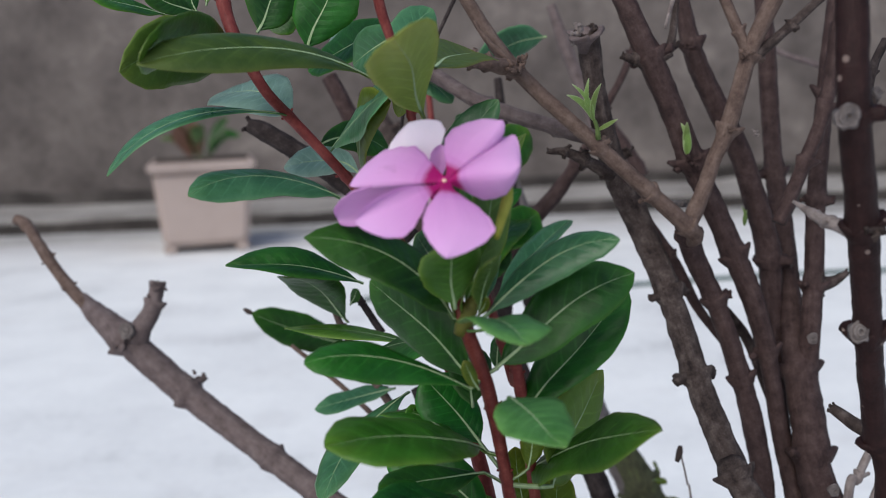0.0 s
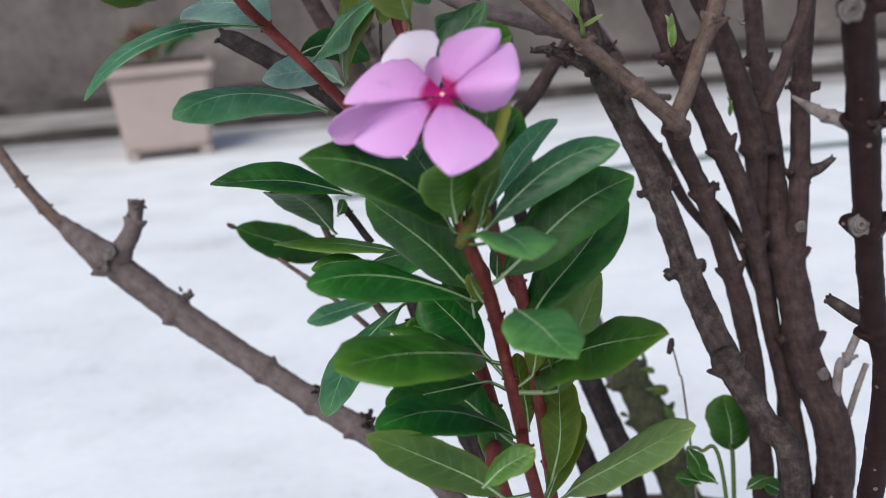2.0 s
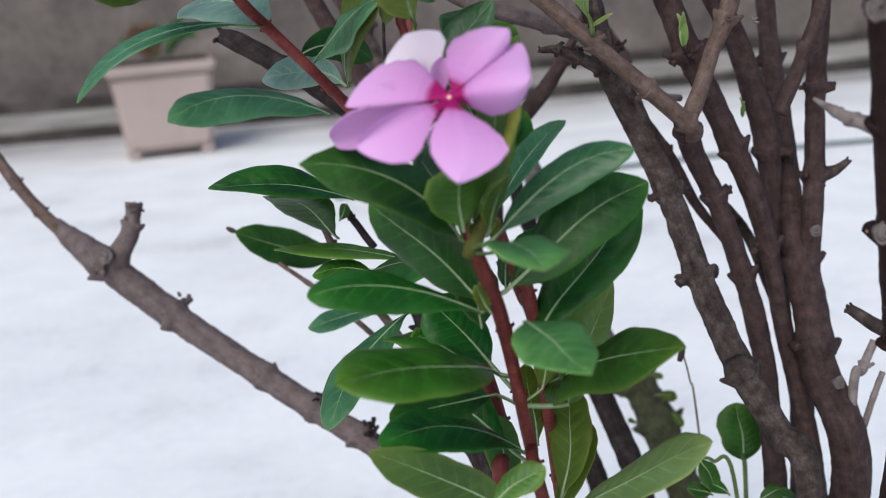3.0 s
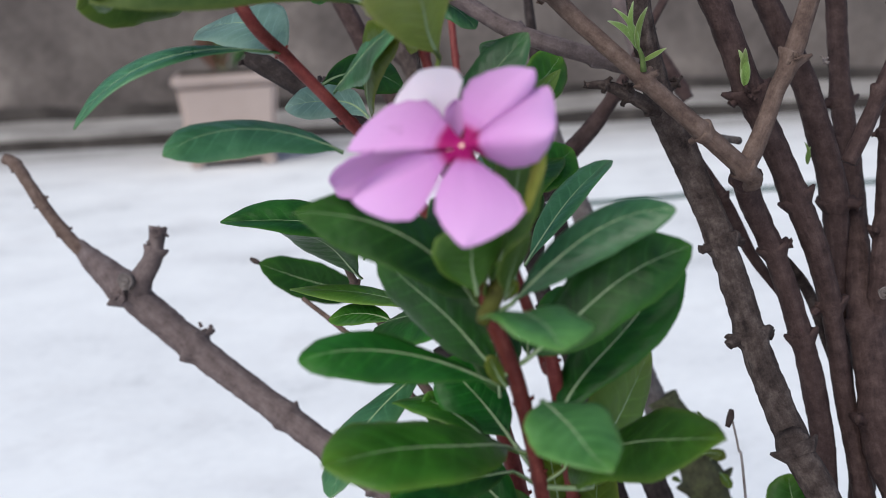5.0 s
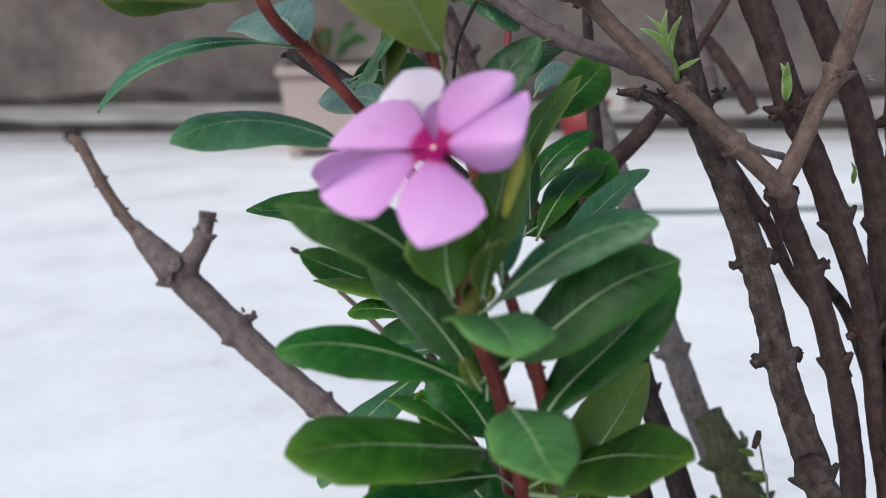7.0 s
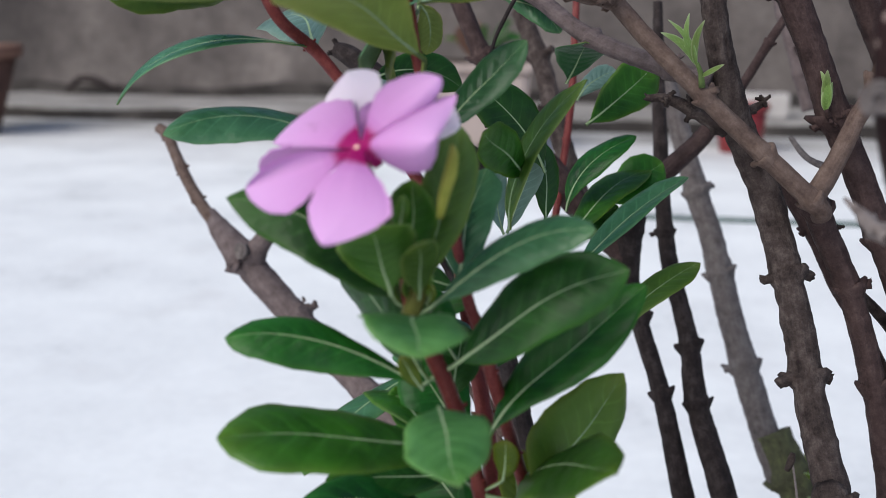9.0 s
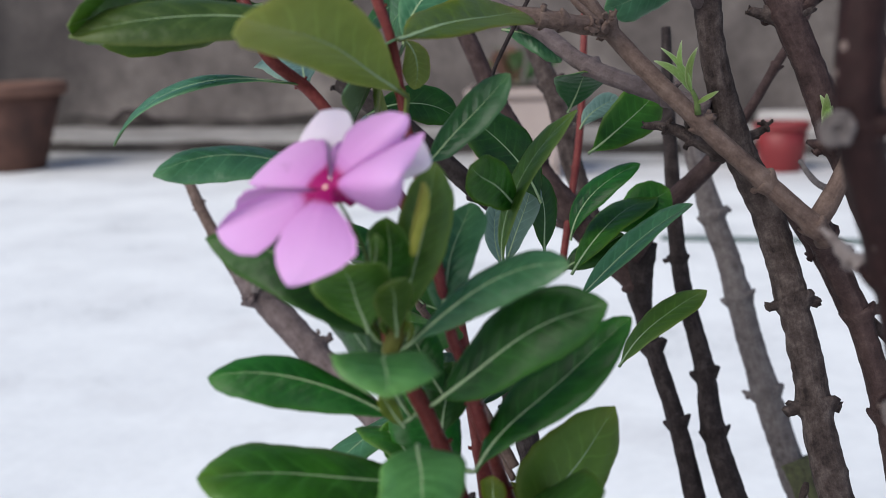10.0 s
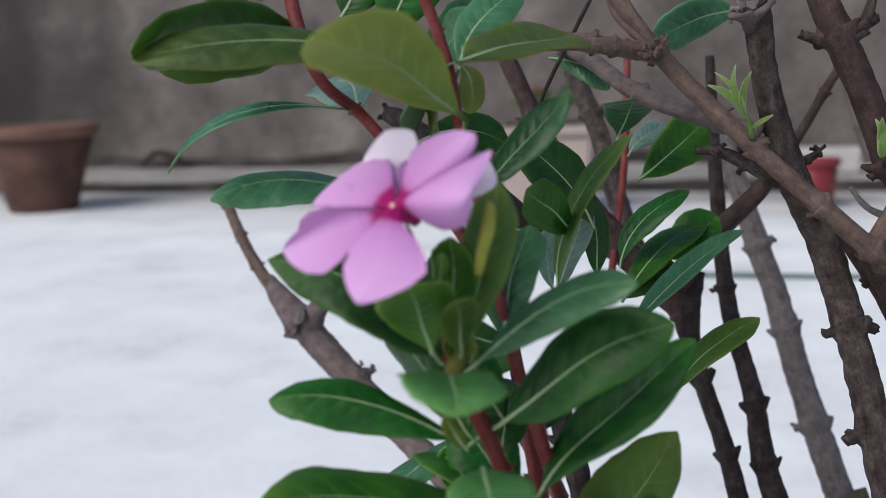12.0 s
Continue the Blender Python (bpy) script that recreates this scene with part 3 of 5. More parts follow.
def round_pot(name, x, y, r0, r1, h, mat, rim_mat, rim, label):
    t = thing(name, (x, y, 0), label, "flower pot")
    bm = bmesh.new()
    lathe(bm, (x, y, 0), [(r0 * 0.96, 0), (r0, 0.006), (r0 + (r1 * 0.9 - r0) * 0.5, h * 0.46), (r1 * 0.9, h - rim)])
    bm_object("body", bm, mat, t, smooth=True)
    bm = bmesh.new()
    lathe(bm, (x, y, 0), [(r1 * 0.93, h - rim - 0.004), (r1 * 0.985, h - rim + 0.002), (r1, h - rim * 0.5), (r1, h - 0.006), (r1 * 0.98, h), (r1 * 0.93, h - 0.002), (r1 * 0.9, h - 0.025)])
    bm_object("rim", bm, rim_mat, t, smooth=True)
    bm = bmesh.new()
    lathe(bm, (x, y, 0), [(r1 * 0.86, h - rim), (r1 * 0.9, h - 0.024), (r1 * 0.4, h - 0.016), (0.004, h - 0.014)])
    bm_object("soil", bm, SOIL, t, smooth=True)
    return t


pipe = stem("pipe", [(-3.20, 4.60, 0.076, 0.010), (-3.12, 4.60, 0.132, 0.016), (-3.05, 4.60, 0.130, 0.017), (-2.98, 4.60, 0.108, 0.015), (-2.90, 4.60, 0.072, 0.009)], "dark", None, nodes=0, knobs=0, rough=0.05)
tagged(pipe, "short black bent piece of pipe on the kerb", "pipe")
rng = random.Random(4)
bm = bmesh.new()
box(bm, (-1.855, 3.70, 0.0), (-1.800, 3.75, 0.055), 0.010)
for v in bm.verts:
    v.co += Vector((rng.uniform(-1, 1), rng.uniform(-1, 1), rng.uniform(0, 1) if v.co.z > 0.02 else 0)) * 0.004
tagged(bm_object("brick_piece", bm, DARK_MASONRY), "small dark broken piece of brick on the floor", "brick")
bm = bmesh.new()
box(bm, (-0.07, 4.16, 0.052), (0.19, 4.28, 0.142), 0.008)
for v in bm.verts:
    v.co += Vector((0.006 * noise.noise(v.co * 9), 0.006 * noise.noise(v.co * 11 + Vector((5, 0, 0))), 0.0))
tagged(bm_object("brick", bm, PALE_BRICK), "whitewashed brick lying on the kerb", "brick")
planter = square_planter(-0.795, 3.47)
round_pot("terracotta_pot", -2.845, 3.45, 0.13, 0.238, 0.335, TERRA, TERRA_RIM, 0.045, "large weathered terracotta flower pot on the floor")
round_pot("red_pot", 0.028, 3.60, 0.066, 0.088, 0.155, REDPOT, REDPOT, 0.02, "small red plastic flower pot on the floor")
plant_pot = round_pot("plant_pot", 0.085, 0.43, 0.11, 0.158, 0.150, TERRA, TERRA, 0.03, "low terracotta pot that holds the shrub")

# the small plant in the planter
for k in range(9):
    a = k * 2.4
    base = (-0.795 + 0.02 * math.cos(a), 3.47 + 0.02 * math.sin(a), 0.29)
    tip = (-0.795 + 0.13 * math.cos(a), 3.47 + 0.10 * math.sin(a), 0.36 + 0.02 * (k % 4))
    leaf(planter, base, tip, (0, 0, 0.03), 0.045, (0, -0.4, 0.9), "dod"[k % 3])

blade("dry_leaf", (-0.82, 3.45, 0.29), (-0.86, 3.40, 0.40), (0, 0, 0.01), 0.06, (0.2, -0.9, 0.3), [TERRA_RIM, TERRA_RIM, TERRA_RIM], planter, seed=5, label="withered orange-brown leaf")
blade("dry_leaf", (-0.80, 3.45, 0.29), (-0.815, 3.42, 0.42), (0.01, 0, 0), 0.05, (-0.2, -0.9, 0.3), [TERRA_RIM, TERRA_RIM, TERRA_RIM], planter, seed=6, label="withered orange-brown leaf")

# ---- the periwinkle ----
SOIL_Z = 0.135
plant = thing("periwinkle", (0.05, 0.38, SOIL_Z), "pink flowering periwinkle with glossy green leaves and red shoots", "plant")
shrub = thing("woody_shrub", (0.13, 0.40, SOIL_Z), "leafless woody periwinkle shrub with knotty brown stems", "shrub")
stem("stem", [(0.0550, 0.3600, 0.1350, 0.0021), (0.0186, 0.2737, 0.3129, 0.0018), (0.0148, 0.2749, 0.3363, 0.0018), (0.0121, 0.2735, 0.3550, 0.0017), (0.0086, 0.2645, 0.3759, 0.0019), (0.0032, 0.2577, 0.3946, 0.0018), (0.0014, 0.2580, 0.4020, 0.0013)], "crimson", plant, knobs=0.5, rough=0.03, label="smooth dark red shoot", nodes=[0.2224, 0.2449, 0.2678])
stem("stem", [(0.0016, 0.2575, 0.3923, 0.0014), (0.0031, 0.2570, 0.3958, 0.0020), (0.0046, 0.2564, 0.3991, 0.0020), (0.0061, 0.2549, 0.4022, 0.0009)], "budgreen", plant, nodes=0, knobs=0, rough=0.12, label="swollen leaf joint of the shoot")
stem("stem", [(0.0014, 0.2580, 0.4020, 0.0006), (-0.0005, 0.2529, 0.4173, 0.0004), (-0.0003, 0.2405, 0.4299, 0.0003)], "pale", plant, nodes=0, knobs=0, rough=0.02, label="thin green stalk")
stem("stem", [(0.0500, 0.3750, 0.1350, 0.0028), (0.0109, 0.2973, 0.3013, 0.0025), (0.0095, 0.3033, 0.3226, 0.0025), (0.0073, 0.3105, 0.3381, 0.0024), (-0.0033, 0.3249, 0.3760, 0.0020), (-0.0074, 0.3272, 0.3928, 0.0018), (-0.0124, 0.3285, 0.4023, 0.0017), (-0.0266, 0.3311, 0.4216, 0.0017), (-0.0361, 0.3268, 0.4341, 0.0016), (-0.0461, 0.3263, 0.4457, 0.0017), (-0.0533, 0.3157, 0.4566, 0.0017), (-0.0626, 0.3213, 0.4753, 0.0020), (-0.0653, 0.3236, 0.4921, 0.0020)], "red", plant, nodes=0.022, knobs=0.5, rough=0.03, label="smooth dark red shoot")
stem("stem", [(0.0450, 0.4000, 0.1350, 0.0018), (0.0192, 0.2802, 0.3592, 0.0016), (0.0159, 0.2774, 0.3749, 0.0015), (0.0127, 0.2750, 0.3874, 0.0014), (0.0103, 0.2741, 0.3953, 0.0013), (0.0023, 0.2845, 0.4189, 0.0012), (-0.0078, 0.2986, 0.4412, 0.0012), (-0.0109, 0.3009, 0.4574, 0.0012), (-0.0157, 0.2991, 0.4736, 0.0015), (-0.0171, 0.2972, 0.4815, 0.0016)], "red", plant, nodes=0.022, knobs=0.5, rough=0.03, label="smooth dark red shoot")
stem("stem", [(-0.2092, 0.5117, 0.4011, 0.0025), (-0.2035, 0.5091, 0.3982, 0.0027), (-0.1920, 0.5011, 0.3835, 0.0027), (-0.1804, 0.4948, 0.3697, 0.0029), (-0.1702, 0.4912, 0.3594, 0.0031)], "brown", shrub, nodes=[0.0067, 0.0276, 0.0457], knobs=0.5)
stem("stem", [(-0.1746, 0.4936, 0.3646, 0.0029), (-0.1704, 0.4921, 0.3598, 0.0043), (-0.1654, 0.4892, 0.3560, 0.0055), (-0.1516, 0.4826, 0.3455, 0.0069), (-0.1217, 0.4760, 0.3193, 0.0064), (-0.0905, 0.4643, 0.2976, 0.0058), (-0.0642, 0.4526, 0.2809, 0.0056), (-0.0382, 0.4387, 0.2664, 0.0051), (-0.0080, 0.4257, 0.2454, 0.0048), (0.0599, 0.4200, 0.1347, 0.0055)], "twig", shrub, nodes=[0.0303, 0.0704, 0.1210, 0.1475, 0.1707], knobs=0.75, rough=0.06)
stem("stem", [(-0.1464, 0.4808, 0.3441, 0.0054), (-0.1431, 0.4792, 0.3513, 0.0049), (-0.1385, 0.4802, 0.3583, 0.0040), (-0.1359, 0.4814, 0.3665, 0.0035), (-0.1348, 0.4827, 0.3725, 0.0040)], "twig", shrub)
stem("stem", [(-0.0444, 0.3930, 0.3741, 0.0012), (-0.0415, 0.4015, 0.3623, 0.0014), (-0.0335, 0.4091, 0.3446, 0.0016), (-0.0104, 0.4039, 0.3065, 0.0020)], "brown", plant)
stem("stem", [(-0.0691, 0.4448, 0.3483, 0.0009), (-0.0543, 0.4383, 0.3376, 0.0011), (-0.0341, 0.4261, 0.3216, 0.0012), (-0.0108, 0.4033, 0.3021, 0.0013)], "thin", plant, nodes=0.02, knobs=0.4, rough=0.03)
stem("stem", [(0.0049, 0.3847, 0.4928, 0.0024), (0.0250, 0.3855, 0.4615, 0.0027), (0.0553, 0.3800, 0.4308, 0.0028), (0.0877, 0.3850, 0.4003, 0.0031), (0.0905, 0.3916, 0.3947, 0.0028)], "brown", shrub, nodes=[0.0394, 0.0806, 0.1053, 0.1254])
stem("stem", [(0.0875, 0.3895, 0.4014, 0.0039), (0.0929, 0.3988, 0.3882, 0.0041), (0.1011, 0.4025, 0.3708, 0.0039), (0.1068, 0.4012, 0.3542, 0.0039), (0.1112, 0.4000, 0.3386, 0.0039), (0.1155, 0.3995, 0.3205, 0.0042), (0.1194, 0.3993, 0.2974, 0.0042), (0.1220, 0.3967, 0.2499, 0.0045), (0.1300, 0.4000, 0.1350, 0.0052)], "plum", shrub, nodes=[0.0060, 0.0379, 0.0692])
stem("stem", [(-0.0050, 0.3680, 0.4640, 0.0024), (0.0050, 0.3672, 0.4640, 0.0026), (0.0149, 0.3696, 0.4622, 0.0026), (0.0262, 0.3815, 0.4596, 0.0026)], "brown", shrub, nodes=0.008, knobs=0.7, rough=0.12)
stem("stem", [(0.0876, 0.3872, 0.3996, 0.0034), (0.0935, 0.3898, 0.4106, 0.0030), (0.0995, 0.3929, 0.4247, 0.0028), (0.1045, 0.3943, 0.4349, 0.0032), (0.1130, 0.3961, 0.4614, 0.0030), (0.1169, 0.3955, 0.4714, 0.0032), (0.1249, 0.3947, 0.4871, 0.0033)], "brown", shrub, nodes=[0.0393, 0.0677])
stem("stem", [(0.1130, 0.3961, 0.4614, 0.0021), (0.1036, 0.3995, 0.4864, 0.0021)], "brown", shrub, nodes=[0.0095])
stem("stem", [(0.1130, 0.3961, 0.4614, 0.0022), (0.1172, 0.3963, 0.4628, 0.0021), (0.1287, 0.3966, 0.4720, 0.0017), (0.1415, 0.3982, 0.4828, 0.0017)], "bark", shrub, nodes=[0.0184])
stem("stem", [(0.0541, 0.3972, 0.4720, 0.0043), (0.0572, 0.3991, 0.4492, 0.0040), (0.0645, 0.4053, 0.4213, 0.0048), (0.0738, 0.4074, 0.4000, 0.0053), (0.0820, 0.3950, 0.3759, 0.0047), (0.0869, 0.3894, 0.3576, 0.0048), (0.0899, 0.3836, 0.3449, 0.0049), (0.0939, 0.3734, 0.3295, 0.0050), (0.0979, 0.3656, 0.3171, 0.0050), (0.0982, 0.3603, 0.3143, 0.0050), (0.1076, 0.3527, 0.2961, 0.0051), (0.1159, 0.3446, 0.2742, 0.0052), (0.1250, 0.3900, 0.1350, 0.0056)], "bark", shrub, crown=6, nodes=[0.1062, 0.1382, 0.1779], rough=0.1)
stem("stem", [(0.0374, 0.3862, 0.4300, 0.0010), (0.0459, 0.3891, 0.4287, 0.0017), (0.0619, 0.3930, 0.4200, 0.0027)], "bark", shrub, crown=6, nodes=0.007, rough=0.14)
stem("stem", [(-0.0220, 0.4310, 0.4700, 0.0028), (-0.0027, 0.4204, 0.4594, 0.0029), (0.0184, 0.4086, 0.4465, 0.0029), (0.0555, 0.3979, 0.4336, 0.0032)], "twig", shrub, rough=0.1)
stem("stem", [(0.0680, 0.4044, 0.4863, 0.0042), (0.0730, 0.4026, 0.4736, 0.0044), (0.0790, 0.4017, 0.4598, 0.0048), (0.0867, 0.4033, 0.4417, 0.0046), (0.0933, 0.4049, 0.4243, 0.0049), (0.1006, 0.4058, 0.4088, 0.0045), (0.1090, 0.4050, 0.3889, 0.0045), (0.1161, 0.4046, 0.3709, 0.0043), (0.1211, 0.4054, 0.3549, 0.0039), (0.1236, 0.4045, 0.3414, 0.0035), (0.1269, 0.4021, 0.3169, 0.0035), (0.1366, 0.3925, 0.2480, 0.0042), (0.1350, 0.3800, 0.1350, 0.0052)], "plum", shrub, nodes=[0.0254, 0.0685, 0.1080, 0.1480])
stem("stem", [(0.0713, 0.4010, 0.4622, 0.0028), (0.0840, 0.4013, 0.4638, 0.0017), (0.0891, 0.4047, 0.4875, 0.0011)], "bark", shrub)
stem("stem", [(0.0937, 0.4255, 0.4916, 0.0028), (0.0991, 0.4226, 0.4640, 0.0039), (0.1095, 0.4234, 0.4406, 0.0044), (0.1178, 0.4252, 0.4245, 0.0045), (0.1233, 0.4247, 0.4062, 0.0047), (0.1284, 0.4242, 0.3877, 0.0048), (0.1301, 0.4233, 0.3669, 0.0043), (0.1298, 0.4207, 0.3488, 0.0039), (0.1308, 0.4176, 0.3261, 0.0036), (0.1331, 0.4144, 0.3033, 0.0034), (0.1364, 0.4115, 0.2827, 0.0035), (0.1400, 0.4100, 0.1350, 0.0056)], "plum", shrub, nodes=[0.0240, 0.1167, 0.1587])
stem("stem", [(0.1370, 0.4617, 0.4961, 0.0036), (0.1382, 0.4570, 0.4628, 0.0038), (0.1384, 0.4537, 0.4391, 0.0038), (0.1378, 0.4453, 0.4156, 0.0040), (0.1387, 0.4371, 0.3927, 0.0044), (0.1373, 0.4227, 0.3621, 0.0048), (0.1368, 0.4091, 0.3374, 0.0062), (0.1371, 0.3982, 0.3177, 0.0067), (0.1380, 0.3917, 0.2995, 0.0070), (0.1463, 0.3830, 0.2590, 0.0075), (0.1450, 0.4200, 0.1350, 0.0087)], "plum", shrub, nodes=[0.0826, 0.0984, 0.1669, 0.2002])
stem("stem", [(0.0919, 0.2421, 0.4734, 0.0037), (0.0918, 0.2388, 0.4428, 0.0036), (0.0989, 0.2513, 0.4163, 0.0038), (0.1050, 0.2624, 0.3874, 0.0035), (0.1127, 0.2755, 0.3578, 0.0034), (0.1199, 0.2855, 0.3210, 0.0038), (0.1300, 0.3600, 0.1350, 0.0043)], "wine", shrub, label="dark wine-red stem with pale specks", nodes=[0.0307, 0.0609, 0.0924, 0.1296])
stem("stem", [(0.1572, 0.4296, 0.4830, 0.0034), (0.1528, 0.4259, 0.4566, 0.0034), (0.1464, 0.4191, 0.4080, 0.0037), (0.1438, 0.4141, 0.3726, 0.0039), (0.1402, 0.4091, 0.3373, 0.0041), (0.1400, 0.4300, 0.1350, 0.0048)], "plum", shrub, nodes=[0.0369, 0.0783, 0.1124])
stem("stem", [(0.1246, 0.3975, 0.3990, 0.0027), (0.1298, 0.3990, 0.4094, 0.0027), (0.1356, 0.4007, 0.4218, 0.0027), (0.1414, 0.4025, 0.4342, 0.0027), (0.1459, 0.4047, 0.4499, 0.0027), (0.1498, 0.4080, 0.4730, 0.0025)], "plum", shrub, nodes=[0.0255, 0.0476])
stem("stem", [(0.0250, 0.4794, 0.3751, 0.0051), (0.0228, 0.4791, 0.3589, 0.0057), (0.0249, 0.4802, 0.3447, 0.0039), (0.0280, 0.4786, 0.3334, 0.0037), (0.0401, 0.4692, 0.3020, 0.0038), (0.0523, 0.4628, 0.2559, 0.0047), (0.0628, 0.4578, 0.2201, 0.0050), (0.0750, 0.4800, 0.1350, 0.0057)], "dark", shrub, nodes=[0.0443, 0.0758])
stem("stem", [(0.0272, 0.5266, 0.4593, 0.0020), (0.0309, 0.5146, 0.4098, 0.0030), (0.0368, 0.5024, 0.3589, 0.0036), (0.0484, 0.4873, 0.3226, 0.0041), (0.0538, 0.4739, 0.2991, 0.0047), (0.0681, 0.4586, 0.2617, 0.0053), (0.0796, 0.4475, 0.2179, 0.0056), (0.0850, 0.5000, 0.1350, 0.0064)], "dark", shrub, nodes=[0.0984, 0.1474, 0.1722])
stem("stem", [(0.0270, 0.5715, 0.4270, 0.0044), (0.0346, 0.5693, 0.4040, 0.0048), (0.0467, 0.5642, 0.3671, 0.0055), (0.0528, 0.5621, 0.3518, 0.0057), (0.0641, 0.5567, 0.3131, 0.0061), (0.0793, 0.5458, 0.2704, 0.0065), (0.0854, 0.5388, 0.2562, 0.0067), (0.0937, 0.5346, 0.2406, 0.0078)], "grey", shrub, nodes=[0.0578, 0.0988, 0.1439])
stem("stem", [(0.0209, 0.4735, 0.3693, 0.0030), (0.0336, 0.4764, 0.3895, 0.0038), (0.0503, 0.4790, 0.4070, 0.0035), (0.0624, 0.4814, 0.4240, 0.0021), (0.0741, 0.4844, 0.4448, 0.0018), (0.0818, 0.4863, 0.4581, 0.0017), (0.0892, 0.4888, 0.4753, 0.0017)], "plum", shrub)
stem("stem", [(-0.0511, 0.4862, 0.4627, 0.0036), (-0.0350, 0.4817, 0.4300, 0.0042), (-0.0206, 0.4786, 0.4070, 0.0054), (-0.0076, 0.4764, 0.3911, 0.0058), (0.0089, 0.4786, 0.3702, 0.0049), (0.0228, 0.4790, 0.3578, 0.0047)], "plum", shrub)
stem("stem", [(-0.0053, 0.4628, 0.3661, 0.0015), (-0.0042, 0.4764, 0.3912, 0.0016), (-0.0048, 0.5008, 0.4210, 0.0016), (-0.0078, 0.5276, 0.4680, 0.0015)], "red", plant, nodes=0.022, knobs=0.5, rough=0.03, label="smooth dark red shoot")
stem("stem", [(-0.0400, 0.5600, 0.4560, 0.0045), (-0.0262, 0.5500, 0.4270, 0.0046), (-0.0130, 0.5300, 0.3950, 0.0048), (0.0040, 0.5150, 0.3620, 0.0034)], "bark", shrub)
stem("stem", [(0.0859, 0.5398, 0.2637, 0.0082), (0.1006, 0.5308, 0.2350, 0.0093), (0.1102, 0.5219, 0.2073, 0.0095), (0.1186, 0.5178, 0.1773, 0.0097), (0.1250, 0.5000, 0.1350, 0.0110)], "moss", shrub, label="mossy old stem")
stem("stem", [(-0.0131, 0.4084, 0.3382, 0.0044), (-0.0069, 0.4058, 0.3197, 0.0044), (0.0032, 0.4006, 0.2825, 0.0045), (0.0163, 0.3960, 0.2488, 0.0045), (0.0600, 0.3900, 0.1350, 0.0052)], "dark", shrub)
stem("stem", [(0.0872, 0.2665, 0.4212, 0.0004), (0.0900, 0.2638, 0.4190, 0.0010), (0.0924, 0.2585, 0.4171, 0.0015), (0.0987, 0.2531, 0.4147, 0.0022)], "pale_bark", shrub, nodes=0.006, rough=0.14)
stem("stem", [(0.1064, 0.2908, 0.3594, 0.0014), (0.1085, 0.2886, 0.3579, 0.0017), (0.1108, 0.2844, 0.3563, 0.0020), (0.1161, 0.2800, 0.3538, 0.0021)], "bark", shrub, crown=6)
stem("stem", [(-0.0755, 0.4127, 0.4433, 0.0026), (-0.0690, 0.4123, 0.4403, 0.0037), (-0.0499, 0.4106, 0.4276, 0.0037), (-0.0329, 0.4088, 0.4139, 0.0035), (-0.0141, 0.4116, 0.3974, 0.0034)], "dark", shrub, crown=6)
stem("stem", [(0.0085, 0.4100, 0.4925, 0.0008), (0.0014, 0.4080, 0.4789, 0.0007), (-0.0050, 0.4062, 0.4664, 0.0007), (-0.0116, 0.4044, 0.4538, 0.0007), (-0.0153, 0.4031, 0.4446, 0.0006), (-0.0160, 0.3960, 0.4302, 0.0006), (-0.0141, 0.3894, 0.4193, 0.0005)], "dark", shrub, nodes=0, knobs=0, rough=0.05, label="thin dark dry tendril")
stem("stem", [(0.1574, 0.4146, 0.3761, 0.0012), (0.1517, 0.4141, 0.3728, 0.0022), (0.1449, 0.4139, 0.3715, 0.0034)], "bark", shrub, crown=6, nodes=[0.0132])
stem("stem", [(0.1820, 0.6102, 0.4735, 0.0014), (0.1977, 0.6093, 0.4665, 0.0016), (0.2198, 0.6083, 0.4587, 0.0017)], "twig", shrub, nodes=0.03, knobs=0, rough=0.08)
stem("stem", [(0.0818, 0.3934, 0.4726, 0.0005), (0.0834, 0.3941, 0.4777, 0.0007), (0.0856, 0.3951, 0.4843, 0.0008)], "pale_bark", shrub, nodes=0, knobs=0, rough=0.1, label="pale strip of peeled bark")
stem("stem", [(0.0672, 0.3981, 0.4633, 0.0013), (0.0707, 0.4000, 0.4622, 0.0017), (0.0777, 0.4016, 0.4593, 0.0023)], "bark", shrub, crown=6)
stem("stem", [(0.0877, 0.4028, 0.4672, 0.0017), (0.0831, 0.4024, 0.4645, 0.0021), (0.0777, 0.4019, 0.4609, 0.0027)], "bark", shrub, crown=6)
stem("stem", [(0.1522, 0.3858, 0.2786, 0.0013), (0.1563, 0.3873, 0.2893, 0.0012), (0.1605, 0.3887, 0.2989, 0.0012)], "pale_bark", shrub, nodes=0.02, knobs=0.5, rough=0.08)
stem("stem", [(0.0971, 0.2519, 0.4424, 0.0016), (0.1005, 0.2522, 0.4443, 0.0010), (0.1028, 0.2528, 0.4481, 0.0012)], "bark", shrub, crown=6)
stem("stem", [(0.1385, 0.3359, 0.4631, 0.0013), (0.1341, 0.3346, 0.4546, 0.0014), (0.1310, 0.3329, 0.4425, 0.0016)], "dark", shrub)
stem("stem", [(0.0879, 0.6049, 0.4392, 0.0030), (0.1000, 0.6027, 0.4228, 0.0036), (0.1085, 0.6004, 0.4085, 0.0037), (0.1115, 0.5990, 0.4030, 0.0034)], "plum", shrub, nodes=0.03, knobs=0, rough=0.08)
stem("stem", [(0.0652, 0.6338, 0.5021, 0.0027), (0.0726, 0.6306, 0.4789, 0.0036), (0.0859, 0.6250, 0.4391, 0.0039), (0.0961, 0.6204, 0.4059, 0.0039)], "twig", shrub, nodes=0.03, knobs=0, rough=0.08)
